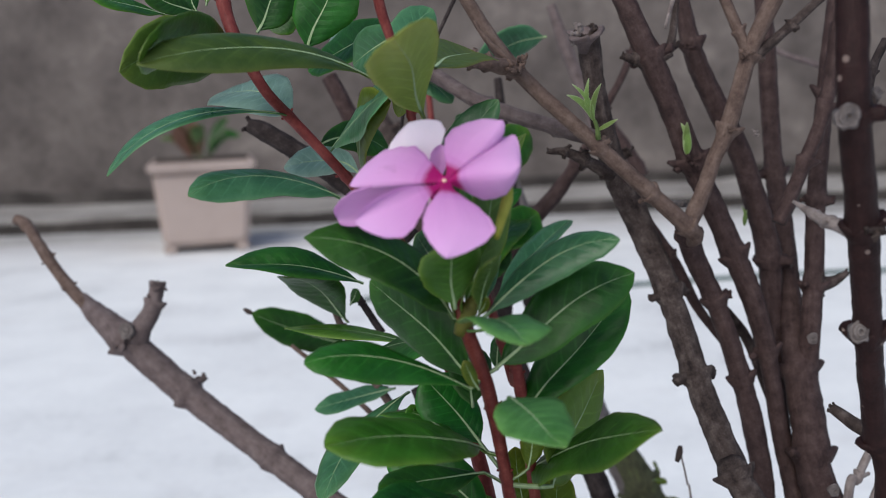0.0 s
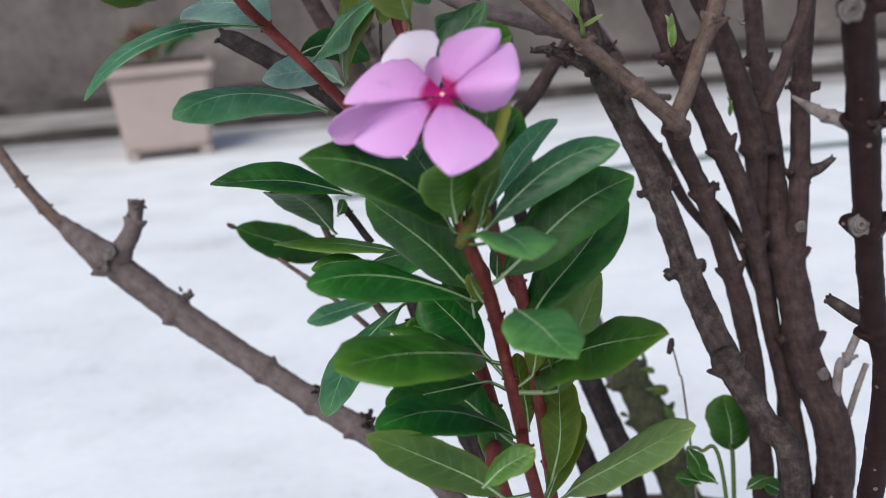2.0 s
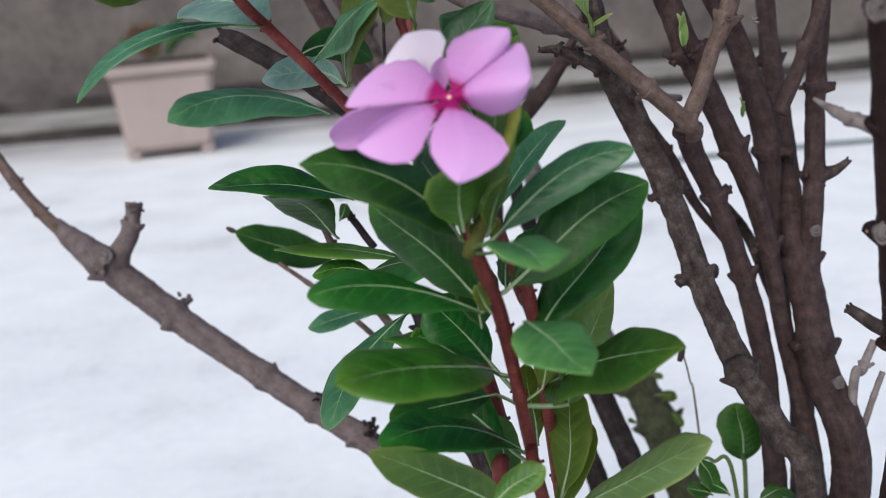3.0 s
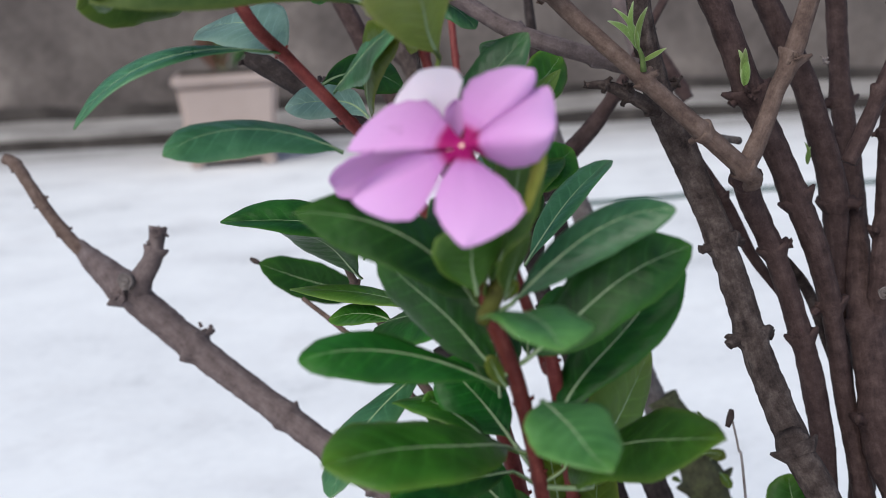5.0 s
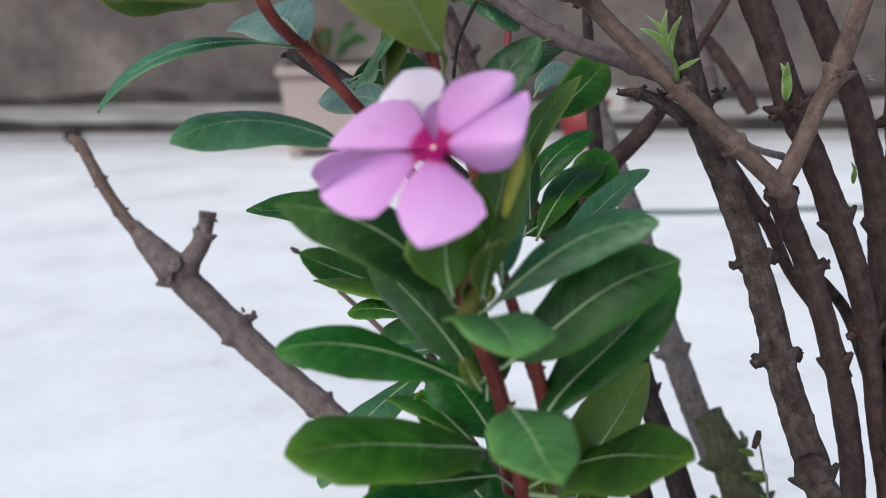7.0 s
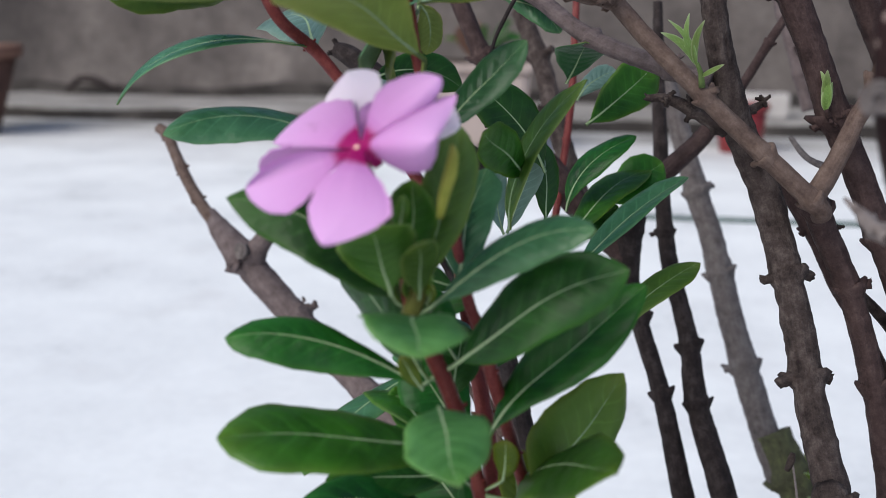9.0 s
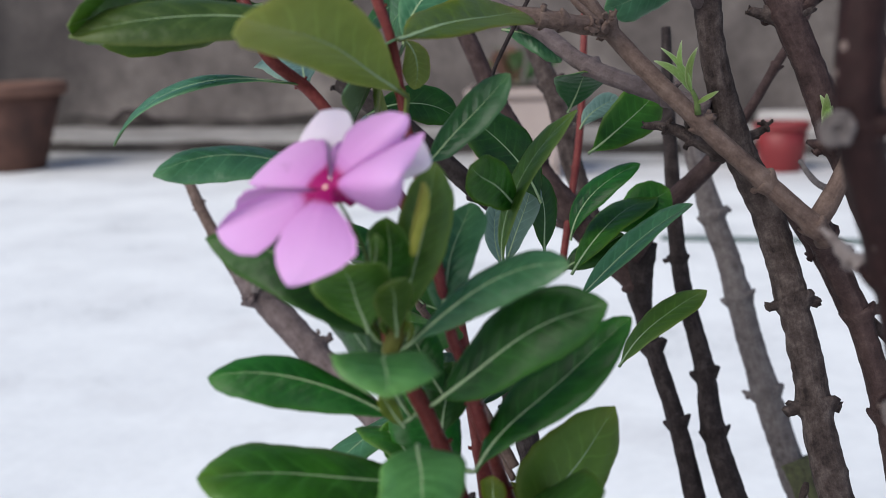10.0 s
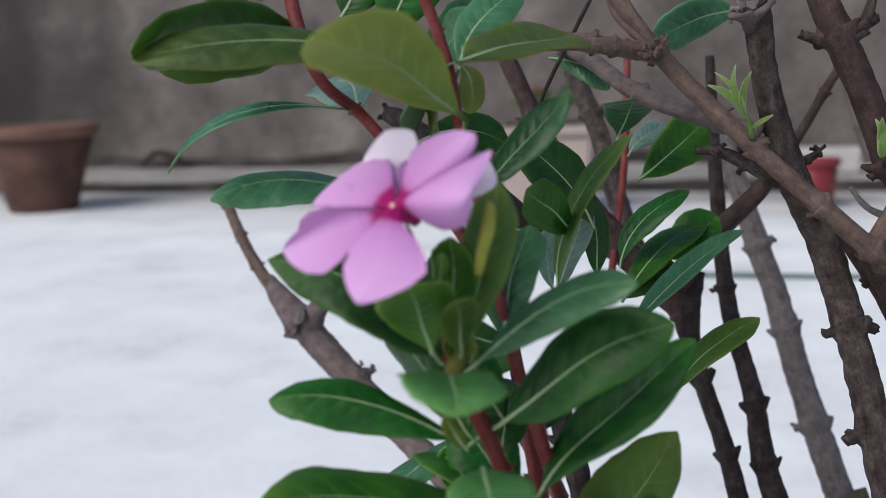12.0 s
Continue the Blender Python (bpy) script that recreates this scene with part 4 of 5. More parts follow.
stem("seed_pod", [(0.0114, 0.2499, 0.4169, 0.0007), (0.0127, 0.2486, 0.4217, 0.0012), (0.0141, 0.2482, 0.4260, 0.0014), (0.0146, 0.2487, 0.4297, 0.0010), (0.0143, 0.2489, 0.4316, 0.0004)], "pod", plant, nodes=0, knobs=0, rough=0.06, label="yellow-green seed pod")
stem("stem", [(0.1000, 0.3800, 0.1350, 0.0006), (0.0927, 0.4004, 0.2772, 0.0005), (0.0905, 0.4031, 0.2968, 0.0004), (0.0883, 0.4047, 0.3084, 0.0004)], "pale_bark", shrub, nodes=0, knobs=0, rough=0.02, label="thin pale dry stalk")
stem("stem", [(0.1400, 0.3750, 0.1350, 0.0020), (0.1456, 0.3817, 0.2856, 0.0018), (0.1508, 0.3841, 0.3026, 0.0017), (0.1557, 0.3856, 0.3130, 0.0015)], "pale_bark", shrub)
leaf(plant, (0.0032, 0.2495, 0.4147), (0.0050, 0.2465, 0.4215), (0.0002, 0.0001, -0.0000), 0.0028, (-0.0565, -0.9150, -0.3994), "v")
leaf(plant, (0.0065, 0.2514, 0.3994), (0.0097, 0.2403, 0.4133), (0.0003, 0.0009, 0.0007), 0.0083, (0.6125, -0.5400, -0.5773), "v", widest=0.8, blunt=0.4, fold=0.06)
leaf(plant, (0.0010, 0.2502, 0.4002), (0.0006, 0.2393, 0.4167), (-0.0005, 0.0011, 0.0007), 0.0157, (0.3475, -0.7861, -0.5111), "v", widest=0.8, blunt=0.4, fold=0.06)
leaf(plant, (0.0027, 0.2572, 0.3971), (0.0038, 0.2514, 0.4065), (-0.0003, 0.0001, 0.0001), 0.0040, (0.9887, -0.0340, -0.1457), "v")
leaf(plant, (0.0045, 0.2572, 0.3972), (0.0086, 0.2532, 0.4045), (0.0001, 0.0005, 0.0002), 0.0033, (-0.7914, -0.6008, 0.1124), "v")
leaf(plant, (0.0014, 0.2570, 0.3958), (0.0001, 0.2529, 0.4029), (-0.0002, 0.0003, 0.0001), 0.0030, (0.9868, -0.0654, 0.1483), "v")
leaf(plant, (0.0190, 0.2740, 0.3511), (0.0203, 0.2706, 0.3625), (0.0002, -0.0000, -0.0000), 0.0064, (-0.1112, -0.9553, -0.2738), "y", foot=(0.0132, 0.2741, 0.3475))
leaf(plant, (-0.0073, 0.2894, 0.3538), (-0.0123, 0.2910, 0.3652), (-0.0006, -0.0003, -0.0002), 0.0074, (0.6230, -0.6881, 0.3720), "g")
leaf(plant, (0.0023, 0.3206, 0.3598), (0.0066, 0.3409, 0.3604), (-0.0002, 0.0000, 0.0007), 0.0075, (-0.0811, -0.0103, 0.9967), "d", foot=(0.0013, 0.3186, 0.3596))
leaf(plant, (0.0003, 0.2559, 0.3970), (-0.0341, 0.2481, 0.4193), (0.0049, -0.0019, 0.0027), 0.0169, (0.6125, -0.6015, 0.5129), "d", fold=-0.12, widest=0.75, blunt=0.65, wave=0.13, curl=0.05, skew=0.40, foot=(0.0029, 0.2578, 0.3958))
leaf(plant, (0.0053, 0.2611, 0.3786), (-0.0211, 0.2741, 0.4038), (0.0010, -0.0026, 0.0011), 0.0181, (-0.5085, -0.8343, -0.2129), "d", fold=0.09, widest=0.76, blunt=0.48, wave=0.15, curl=0.10, skew=0.03, foot=(0.0077, 0.2634, 0.3790))
leaf(plant, (0.0041, 0.2594, 0.3778), (-0.0357, 0.2472, 0.3890), (-0.0012, 0.0002, 0.0044), 0.0131, (0.3146, -0.4697, 0.8249), "d", fold=-0.24, widest=0.66, blunt=0.39, wave=0.16, curl=0.24, skew=0.14, foot=(0.0073, 0.2629, 0.3803))
leaf(plant, (0.0077, 0.2734, 0.3564), (-0.0299, 0.2310, 0.3736), (0.0028, -0.0049, 0.0057), 0.0240, (0.4897, -0.0917, 0.8671), "g", fold=0.23, widest=0.95, blunt=0.46, wave=0.10, curl=0.15, skew=-0.22, foot=(0.0121, 0.2735, 0.3550))
leaf(plant, (0.0090, 0.2451, 0.3965), (0.0156, 0.2224, 0.3972), (-0.0008, -0.0003, 0.0036), 0.0205, (0.0489, 0.0022, 0.9988), "l", fold=0.34, widest=0.83, blunt=0.55, wave=0.12, curl=0.13, skew=0.03, foot=(0.0040, 0.2560, 0.3935))
leaf(plant, (0.0127, 0.2443, 0.3797), (0.0236, 0.2202, 0.3749), (-0.0004, 0.0021, 0.0013), 0.0171, (0.0228, -0.2301, 0.9729), "l", fold=0.27, widest=0.77, blunt=0.71, wave=0.13, curl=0.18, skew=0.27)
leaf(plant, (0.0196, 0.2909, 0.3443), (0.0485, 0.2417, 0.3710), (-0.0007, -0.0016, 0.0023), 0.0212, (-0.6840, -0.0382, 0.7284), "g", fold=0.13, widest=0.45, blunt=0.66, wave=0.15, curl=0.22, skew=-0.13)
leaf(plant, (0.0104, 0.2623, 0.3818), (0.0470, 0.2665, 0.4046), (0.0013, -0.0016, 0.0033), 0.0159, (-0.0752, -0.8622, 0.5010), "d", fold=0.14, widest=0.53, blunt=0.55, wave=0.12, curl=0.11, skew=-0.17, foot=(0.0073, 0.2629, 0.3803))
leaf(plant, (0.0170, 0.2685, 0.3642), (0.0485, 0.2875, 0.3963), (-0.0035, -0.0011, -0.0003), 0.0171, (-0.2590, -0.6015, 0.7557), "d", fold=0.40, widest=0.75, blunt=0.41, wave=0.12, curl=0.20, skew=0.23, foot=(0.0105, 0.2693, 0.3647))
leaf(plant, (0.0077, 0.2551, 0.3967), (0.0415, 0.2547, 0.4150), (-0.0005, 0.0014, 0.0029), 0.0118, (-0.3909, -0.6764, 0.6242), "t", fold=0.03, widest=0.73, blunt=0.48, wave=0.08, curl=0.24, skew=-0.45, foot=(0.0034, 0.2579, 0.3940))
leaf(plant, (0.0255, 0.2766, 0.3449), (0.0431, 0.2984, 0.3710), (-0.0021, 0.0017, -0.0032), 0.0263, (0.8089, -0.5870, 0.0352), "f", fold=0.26, widest=0.68, blunt=0.63, wave=0.08, curl=0.23, skew=0.01, foot=(0.0133, 0.2741, 0.3469))
leaf(plant, (0.0185, 0.2909, 0.3272), (0.0171, 0.2989, 0.3489), (-0.0000, -0.0001, 0.0001), 0.0090, (0.2527, -0.9013, 0.3520), "y")
leaf(plant, (0.0049, 0.2811, 0.3664), (0.0046, 0.2933, 0.3813), (-0.0003, 0.0001, -0.0001), 0.0121, (-0.0468, -0.7725, 0.6332), "d")
leaf(plant, (0.0117, 0.2777, 0.3776), (0.0126, 0.2839, 0.3860), (-0.0001, 0.0001, -0.0001), 0.0045, (-0.3382, -0.7365, 0.5858), "d")
leaf(plant, (0.0064, 0.2797, 0.3773), (-0.0053, 0.2867, 0.3920), (-0.0001, -0.0002, 0.0000), 0.0108, (0.1658, -0.8303, 0.5322), "d")
leaf(plant, (0.0124, 0.2927, 0.3762), (0.0257, 0.3042, 0.3863), (0.0002, -0.0001, -0.0002), 0.0103, (0.0415, -0.6836, 0.7287), "d")
leaf(plant, (0.0061, 0.2546, 0.3788), (0.0027, 0.2507, 0.3871), (-0.0003, 0.0001, -0.0001), 0.0038, (0.5340, -0.8279, -0.1713), "y")
leaf(plant, (0.0033, 0.2574, 0.3990), (0.0056, 0.2534, 0.4060), (0.0002, 0.0002, 0.0001), 0.0030, (-0.6031, -0.7615, -0.2374), "v")
leaf(plant, (0.0064, 0.2571, 0.3968), (0.0088, 0.2528, 0.4020), (0.0003, 0.0001, -0.0000), 0.0026, (-0.6483, -0.7064, -0.2842), "y")
leaf(plant, (0.0047, 0.3025, 0.3748), (-0.0073, 0.3127, 0.3758), (0.0004, 0.0005, -0.0003), 0.0062, (-0.3427, -0.4878, 0.8029), "b")
leaf(plant, (0.0110, 0.2933, 0.3089), (0.0074, 0.2970, 0.3354), (-0.0003, 0.0001, -0.0000), 0.0105, (0.3140, -0.9335, 0.1730), "g")
leaf(plant, (0.0233, 0.2840, 0.3141), (0.0294, 0.2980, 0.3416), (0.0010, -0.0005, 0.0000), 0.0129, (-0.4196, -0.7681, 0.4838), "y", foot=(0.0186, 0.2737, 0.3129))
leaf(plant, (0.0222, 0.2925, 0.3026), (0.0358, 0.3059, 0.3261), (-0.0003, -0.0001, 0.0002), 0.0109, (-0.5223, -0.5735, 0.6312), "y")
leaf(plant, (0.0084, 0.2687, 0.3184), (-0.0257, 0.2478, 0.3497), (0.0023, 0.0009, -0.0000), 0.0131, (0.3856, -0.8966, -0.2177), "v", fold=0.32, widest=0.65, blunt=0.55, wave=0.13, curl=0.06, skew=0.02, foot=(0.0180, 0.2739, 0.3168))
leaf(plant, (0.0127, 0.2704, 0.3353), (-0.0237, 0.2542, 0.3484), (0.0017, 0.0015, 0.0053), 0.0173, (0.3900, -0.1241, 0.9124), "d", fold=-0.12, widest=0.71, blunt=0.48, wave=0.10, curl=0.06, skew=-0.05, foot=(0.0151, 0.2749, 0.3347))
leaf(plant, (0.0019, 0.2481, 0.3324), (0.0159, 0.2493, 0.3409), (-0.0004, 0.0002, 0.0007), 0.0077, (-0.3081, -0.7217, 0.6198), "v")
leaf(plant, (0.0256, 0.2829, 0.3090), (0.0585, 0.2578, 0.3397), (-0.0025, 0.0003, 0.0006), 0.0148, (-0.7670, -0.2176, 0.6036), "p", fold=-0.15, widest=0.77, blunt=0.48, wave=0.14, curl=0.09, skew=0.08)
leaf(plant, (0.0071, 0.2842, 0.3546), (-0.0085, 0.2920, 0.3726), (0.0003, -0.0001, 0.0003), 0.0168, (0.2040, -0.8203, 0.5344), "d", foot=(0.0129, 0.2739, 0.3494))
leaf(plant, (0.0103, 0.2851, 0.3296), (-0.0210, 0.2994, 0.3471), (0.0015, 0.0006, 0.0024), 0.0175, (-0.0861, -0.8258, 0.5573), "d", fold=0.27, widest=0.80, blunt=0.48, wave=0.16, curl=0.24, skew=0.21, foot=(0.0161, 0.2745, 0.3285))
leaf(plant, (0.0072, 0.2787, 0.3488), (-0.0208, 0.2636, 0.3505), (-0.0001, 0.0003, 0.0003), 0.0115, (0.2567, -0.3783, 0.8894), "d", foot=(0.0134, 0.2742, 0.3463))
leaf(plant, (-0.0147, 0.3469, 0.3699), (-0.0598, 0.3715, 0.3716), (0.0042, 0.0006, 0.0008), 0.0141, (-0.0282, -0.0720, 0.9970), "v", fold=0.26, widest=0.70, blunt=0.59, wave=0.10, curl=0.20, skew=0.14)
leaf(plant, (-0.0477, 0.4764, 0.3401), (-0.0867, 0.4527, 0.3615), (0.0020, -0.0016, -0.0004), 0.0161, (0.6490, -0.7304, 0.2130), "d", fold=0.35, widest=0.61, blunt=0.49, wave=0.16, curl=0.14, skew=-0.22)
leaf(plant, (-0.0301, 0.3623, 0.3881), (-0.0765, 0.3579, 0.3971), (0.0017, -0.0003, 0.0030), 0.0164, (0.2071, -0.4100, 0.8883), "d", fold=0.55, widest=0.68, blunt=0.51, wave=0.13, curl=0.09, skew=-0.16)
leaf(plant, (-0.0393, 0.3948, 0.3678), (-0.0577, 0.3628, 0.3913), (-0.0016, 0.0027, 0.0033), 0.0196, (-0.1395, -0.5291, -0.8370), "d", fold=0.19, widest=0.74, blunt=0.50, wave=0.17, curl=0.13, skew=0.56)
leaf(plant, (-0.0231, 0.4034, 0.3392), (-0.0567, 0.4144, 0.3287), (0.0002, 0.0003, 0.0002), 0.0114, (-0.3994, -0.5057, 0.7647), "t", fold=0.22, widest=0.76, blunt=0.54, wave=0.12, curl=0.07, skew=0.02)
leaf(plant, (-0.0311, 0.3512, 0.3633), (-0.0001, 0.2935, 0.3830), (-0.0019, -0.0002, 0.0023), 0.0246, (-0.4573, 0.0583, 0.8874), "d")
leaf(plant, (-0.0145, 0.3304, 0.3579), (-0.0392, 0.2921, 0.3373), (-0.0031, 0.0018, 0.0017), 0.0157, (-0.2714, -0.2824, 0.9201), "t", fold=0.15, widest=0.73, blunt=0.49, wave=0.08, curl=0.16, skew=0.02)
leaf(plant, (-0.0256, 0.3515, 0.3652), (-0.0467, 0.3617, 0.3637), (0.0010, 0.0005, 0.0018), 0.0085, (-0.3860, -0.4724, 0.7923), "g", fold=0.15, widest=0.78, blunt=0.45, wave=0.06, curl=0.14, skew=0.17)
leaf(plant, (0.0016, 0.2607, 0.4010), (0.0043, 0.2538, 0.4235), (0.0002, 0.0003, 0.0001), 0.0105, (-0.0153, -0.9561, -0.2925), "g")
leaf(plant, (0.0040, 0.2582, 0.3992), (0.0123, 0.2623, 0.4337), (0.0007, -0.0001, -0.0006), 0.0112, (0.1472, -0.9886, 0.0306), "v", fold=0.34, widest=0.82, blunt=0.53, wave=0.14, curl=0.14, skew=0.01, foot=(0.0026, 0.2578, 0.3971))
leaf(plant, (0.0092, 0.2704, 0.3975), (0.0085, 0.2987, 0.4196), (-0.0008, -0.0001, 0.0001), 0.0135, (0.0066, -0.6139, 0.7893), "t")
leaf(plant, (0.0081, 0.3274, 0.3986), (0.0260, 0.3402, 0.4384), (-0.0059, -0.0008, -0.0001), 0.0129, (-0.6761, -0.5438, 0.4972), "v", fold=0.30, widest=0.75, blunt=0.62, wave=0.06, curl=0.18, skew=-0.18)
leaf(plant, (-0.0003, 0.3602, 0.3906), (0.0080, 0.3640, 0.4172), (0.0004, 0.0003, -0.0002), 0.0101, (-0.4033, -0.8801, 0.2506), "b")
leaf(plant, (0.0115, 0.3331, 0.4124), (0.0052, 0.3098, 0.4268), (-0.0011, 0.0008, 0.0007), 0.0128, (0.9032, -0.3749, -0.2091), "g")
leaf(plant, (-0.0031, 0.3000, 0.4285), (0.0160, 0.3093, 0.4495), (-0.0024, 0.0029, -0.0029), 0.0118, (-0.1722, -0.8268, 0.5355), "t", fold=0.18, widest=0.77, blunt=0.48, wave=0.12, curl=0.17, skew=-0.27)
leaf(plant, (0.0117, 0.3580, 0.4100), (-0.0088, 0.3515, 0.4364), (0.0018, 0.0013, 0.0017), 0.0165, (0.5388, -0.8138, 0.2178), "d")
leaf(plant, (-0.0020, 0.2816, 0.4584), (0.0108, 0.3419, 0.4647), (-0.0010, 0.0001, 0.0007), 0.0223, (0.3133, -0.1636, 0.9355), "y")
leaf(plant, (-0.0129, 0.3140, 0.4570), (-0.0020, 0.3372, 0.4781), (-0.0031, -0.0002, 0.0019), 0.0125, (0.3451, -0.7148, 0.6083), "t", foot=(-0.0102, 0.3004, 0.4536))
leaf(plant, (-0.0055, 0.2953, 0.4452), (-0.0100, 0.2269, 0.4634), (0.0002, 0.0044, 0.0014), 0.0194, (-0.5481, 0.2721, 0.7909), "u", fold=0.55, widest=0.93, blunt=0.38, wave=0.05, curl=0.09, skew=-0.02, foot=(-0.0072, 0.2977, 0.4397))
leaf(plant, (-0.0129, 0.3142, 0.4584), (-0.0137, 0.3224, 0.4454), (0.0020, 0.0011, 0.0006), 0.0077, (0.6306, -0.6358, -0.4452), "u")
leaf(plant, (-0.0500, 0.3193, 0.4482), (-0.0991, 0.3098, 0.4319), (-0.0045, -0.0031, 0.0069), 0.0116, (-0.1673, -0.4285, 0.8879), "t", fold=0.31, widest=0.91, blunt=0.48, wave=0.07, curl=0.16, skew=-0.07, foot=(-0.0471, 0.3249, 0.4472))
leaf(plant, (-0.0304, 0.3029, 0.4235), (-0.0693, 0.2835, 0.4274), (0.0001, 0.0030, 0.0045), 0.0169, (0.2068, -0.4095, 0.8886), "t", fold=-0.06, widest=0.69, blunt=0.57, wave=0.11, curl=0.23, skew=0.42)
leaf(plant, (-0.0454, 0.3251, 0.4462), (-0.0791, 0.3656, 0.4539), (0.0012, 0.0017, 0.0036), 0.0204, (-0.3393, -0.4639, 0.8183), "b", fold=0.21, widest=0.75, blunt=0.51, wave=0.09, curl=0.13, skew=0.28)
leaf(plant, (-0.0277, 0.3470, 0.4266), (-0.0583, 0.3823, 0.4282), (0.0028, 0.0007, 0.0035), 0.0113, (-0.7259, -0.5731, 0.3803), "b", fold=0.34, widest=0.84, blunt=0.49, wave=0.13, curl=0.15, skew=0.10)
leaf(plant, (0.0030, 0.2761, 0.3565), (-0.0191, 0.2981, 0.3604), (-0.0020, 0.0009, 0.0043), 0.0137, (0.2537, -0.2251, 0.9407), "g", fold=0.14, widest=0.85, blunt=0.41, wave=0.07, curl=0.15, skew=-0.02)
leaf(plant, (-0.0355, 0.3317, 0.4360), (-0.0125, 0.2868, 0.4534), (0.0012, 0.0007, 0.0025), 0.0235, (-0.8218, -0.1643, 0.5456), "t", fold=0.28, widest=0.71, blunt=0.44, wave=0.13, curl=0.21, skew=-0.25)
leaf(plant, (-0.0268, 0.3438, 0.4269), (-0.0149, 0.3015, 0.4501), (-0.0038, 0.0010, 0.0034), 0.0146, (-0.9407, -0.3257, -0.0953), "y", fold=0.36, widest=0.64, blunt=0.63, wave=0.09, curl=0.25, skew=-0.35)
leaf(plant, (-0.0436, 0.3613, 0.4356), (-0.0198, 0.3811, 0.4322), (-0.0004, 0.0013, 0.0050), 0.0125, (0.6371, -0.7139, 0.2905), "d")
leaf(plant, (-0.0578, 0.3413, 0.4734), (-0.0497, 0.3492, 0.4937), (0.0006, -0.0001, -0.0002), 0.0178, (0.3001, -0.9228, 0.2417), "d")
leaf(plant, (-0.0608, 0.3771, 0.4773), (-0.0508, 0.3780, 0.4827), (0.0004, -0.0001, -0.0007), 0.0104, (-0.0335, -0.9773, 0.2093), "g")
leaf(plant, (-0.0425, 0.3404, 0.4668), (-0.0307, 0.3390, 0.4926), (-0.0002, 0.0002, 0.0001), 0.0205, (0.0002, -0.9986, -0.0528), "d")
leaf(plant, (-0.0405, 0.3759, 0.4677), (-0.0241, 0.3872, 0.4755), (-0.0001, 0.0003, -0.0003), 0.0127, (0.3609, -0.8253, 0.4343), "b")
leaf(plant, (-0.0138, 0.3366, 0.4745), (-0.0454, 0.3649, 0.4617), (0.0008, 0.0014, 0.0011), 0.0160, (-0.6944, -0.5894, 0.4127), "d")
leaf(plant, (-0.0110, 0.3259, 0.4702), (-0.0283, 0.3449, 0.4623), (-0.0000, 0.0005, 0.0013), 0.0140, (-0.7200, -0.6899, -0.0744), "t")
leaf(plant, (-0.0854, 0.3369, 0.4798), (-0.1034, 0.3174, 0.4851), (0.0006, -0.0006, -0.0003), 0.0098, (0.5551, -0.2992, 0.7761), "g")
leaf(plant, (-0.0783, 0.3473, 0.4810), (-0.0924, 0.3382, 0.4889), (-0.0002, -0.0004, -0.0008), 0.0079, (0.5765, -0.8117, 0.0941), "d")
leaf(plant, (-0.0778, 0.3473, 0.4813), (-0.0821, 0.3486, 0.4905), (0.0000, -0.0000, 0.0000), 0.0069, (0.3907, -0.8684, 0.3052), "d")
leaf(plant, (-0.0790, 0.3680, 0.4849), (-0.0773, 0.3693, 0.4944), (0.0000, -0.0000, -0.0000), 0.0041, (-0.0833, -0.9845, 0.1545), "v")
leaf(plant, (-0.0205, 0.2976, 0.4573), (-0.0746, 0.2632, 0.4616), (0.0007, 0.0008, 0.0064), 0.0158, (0.3755, -0.5168, 0.7693), "o", fold=0.24, widest=0.64, blunt=0.52, wave=0.12, curl=0.24, skew=-0.11, foot=(-0.0106, 0.3007, 0.4558))
leaf(plant, (-0.0608, 0.3308, 0.4692), (-0.0868, 0.2897, 0.4610), (0.0007, 0.0019, 0.0002), 0.0202, (0.8792, -0.4576, -0.1327), "v", fold=0.27, widest=0.76, blunt=0.48, wave=0.16, curl=0.11, skew=0.44)
leaf(plant, (-0.0627, 0.3297, 0.4680), (-0.0730, 0.2615, 0.4639), (-0.0015, -0.0007, 0.0029), 0.0180, (0.8786, -0.1335, -0.4584), "g", fold=0.27, widest=0.75, blunt=0.43, wave=0.12, curl=0.21, skew=0.11)
leaf(plant, (0.0159, 0.3823, 0.3729), (0.0488, 0.4214, 0.4004), (-0.0010, 0.0003, 0.0015), 0.0157, (-0.3229, -0.3354, 0.8850), "t", fold=0.55, widest=0.87, blunt=0.40, wave=0.16, curl=0.06, skew=-0.16)
leaf(plant, (0.0065, 0.4214, 0.4315), (0.0153, 0.4054, 0.4459), (0.0001, 0.0025, 0.0019), 0.0189, (0.4131, -0.7203, -0.5572), "t", fold=0.26, widest=0.99, blunt=0.49, wave=0.16, curl=0.06, skew=0.18)
leaf(plant, (0.0139, 0.4200, 0.4175), (0.0345, 0.4429, 0.4369), (0.0001, -0.0004, -0.0009), 0.0168, (0.4838, -0.7594, 0.4349), "g", fold=0.16, widest=0.87, blunt=0.41, wave=0.10, curl=0.08, skew=-0.02)
leaf(plant, (0.0084, 0.4149, 0.3877), (0.0303, 0.4294, 0.4130), (-0.0047, -0.0011, 0.0026), 0.0134, (-0.3555, -0.6496, 0.6720), "d", fold=0.19, widest=0.83, blunt=0.46, wave=0.12, curl=0.14, skew=0.05)
leaf(plant, (0.0194, 0.4354, 0.3869), (0.0384, 0.4479, 0.4012), (-0.0004, -0.0003, 0.0012), 0.0175, (0.0848, -0.8190, 0.5675), "g", fold=0.29, widest=0.67, blunt=0.48, wave=0.16, curl=0.18, skew=0.15)
leaf(plant, (0.0107, 0.3657, 0.3933), (0.0077, 0.3691, 0.4177), (0.0007, 0.0003, 0.0000), 0.0094, (0.5149, -0.8385, 0.1784), "d")
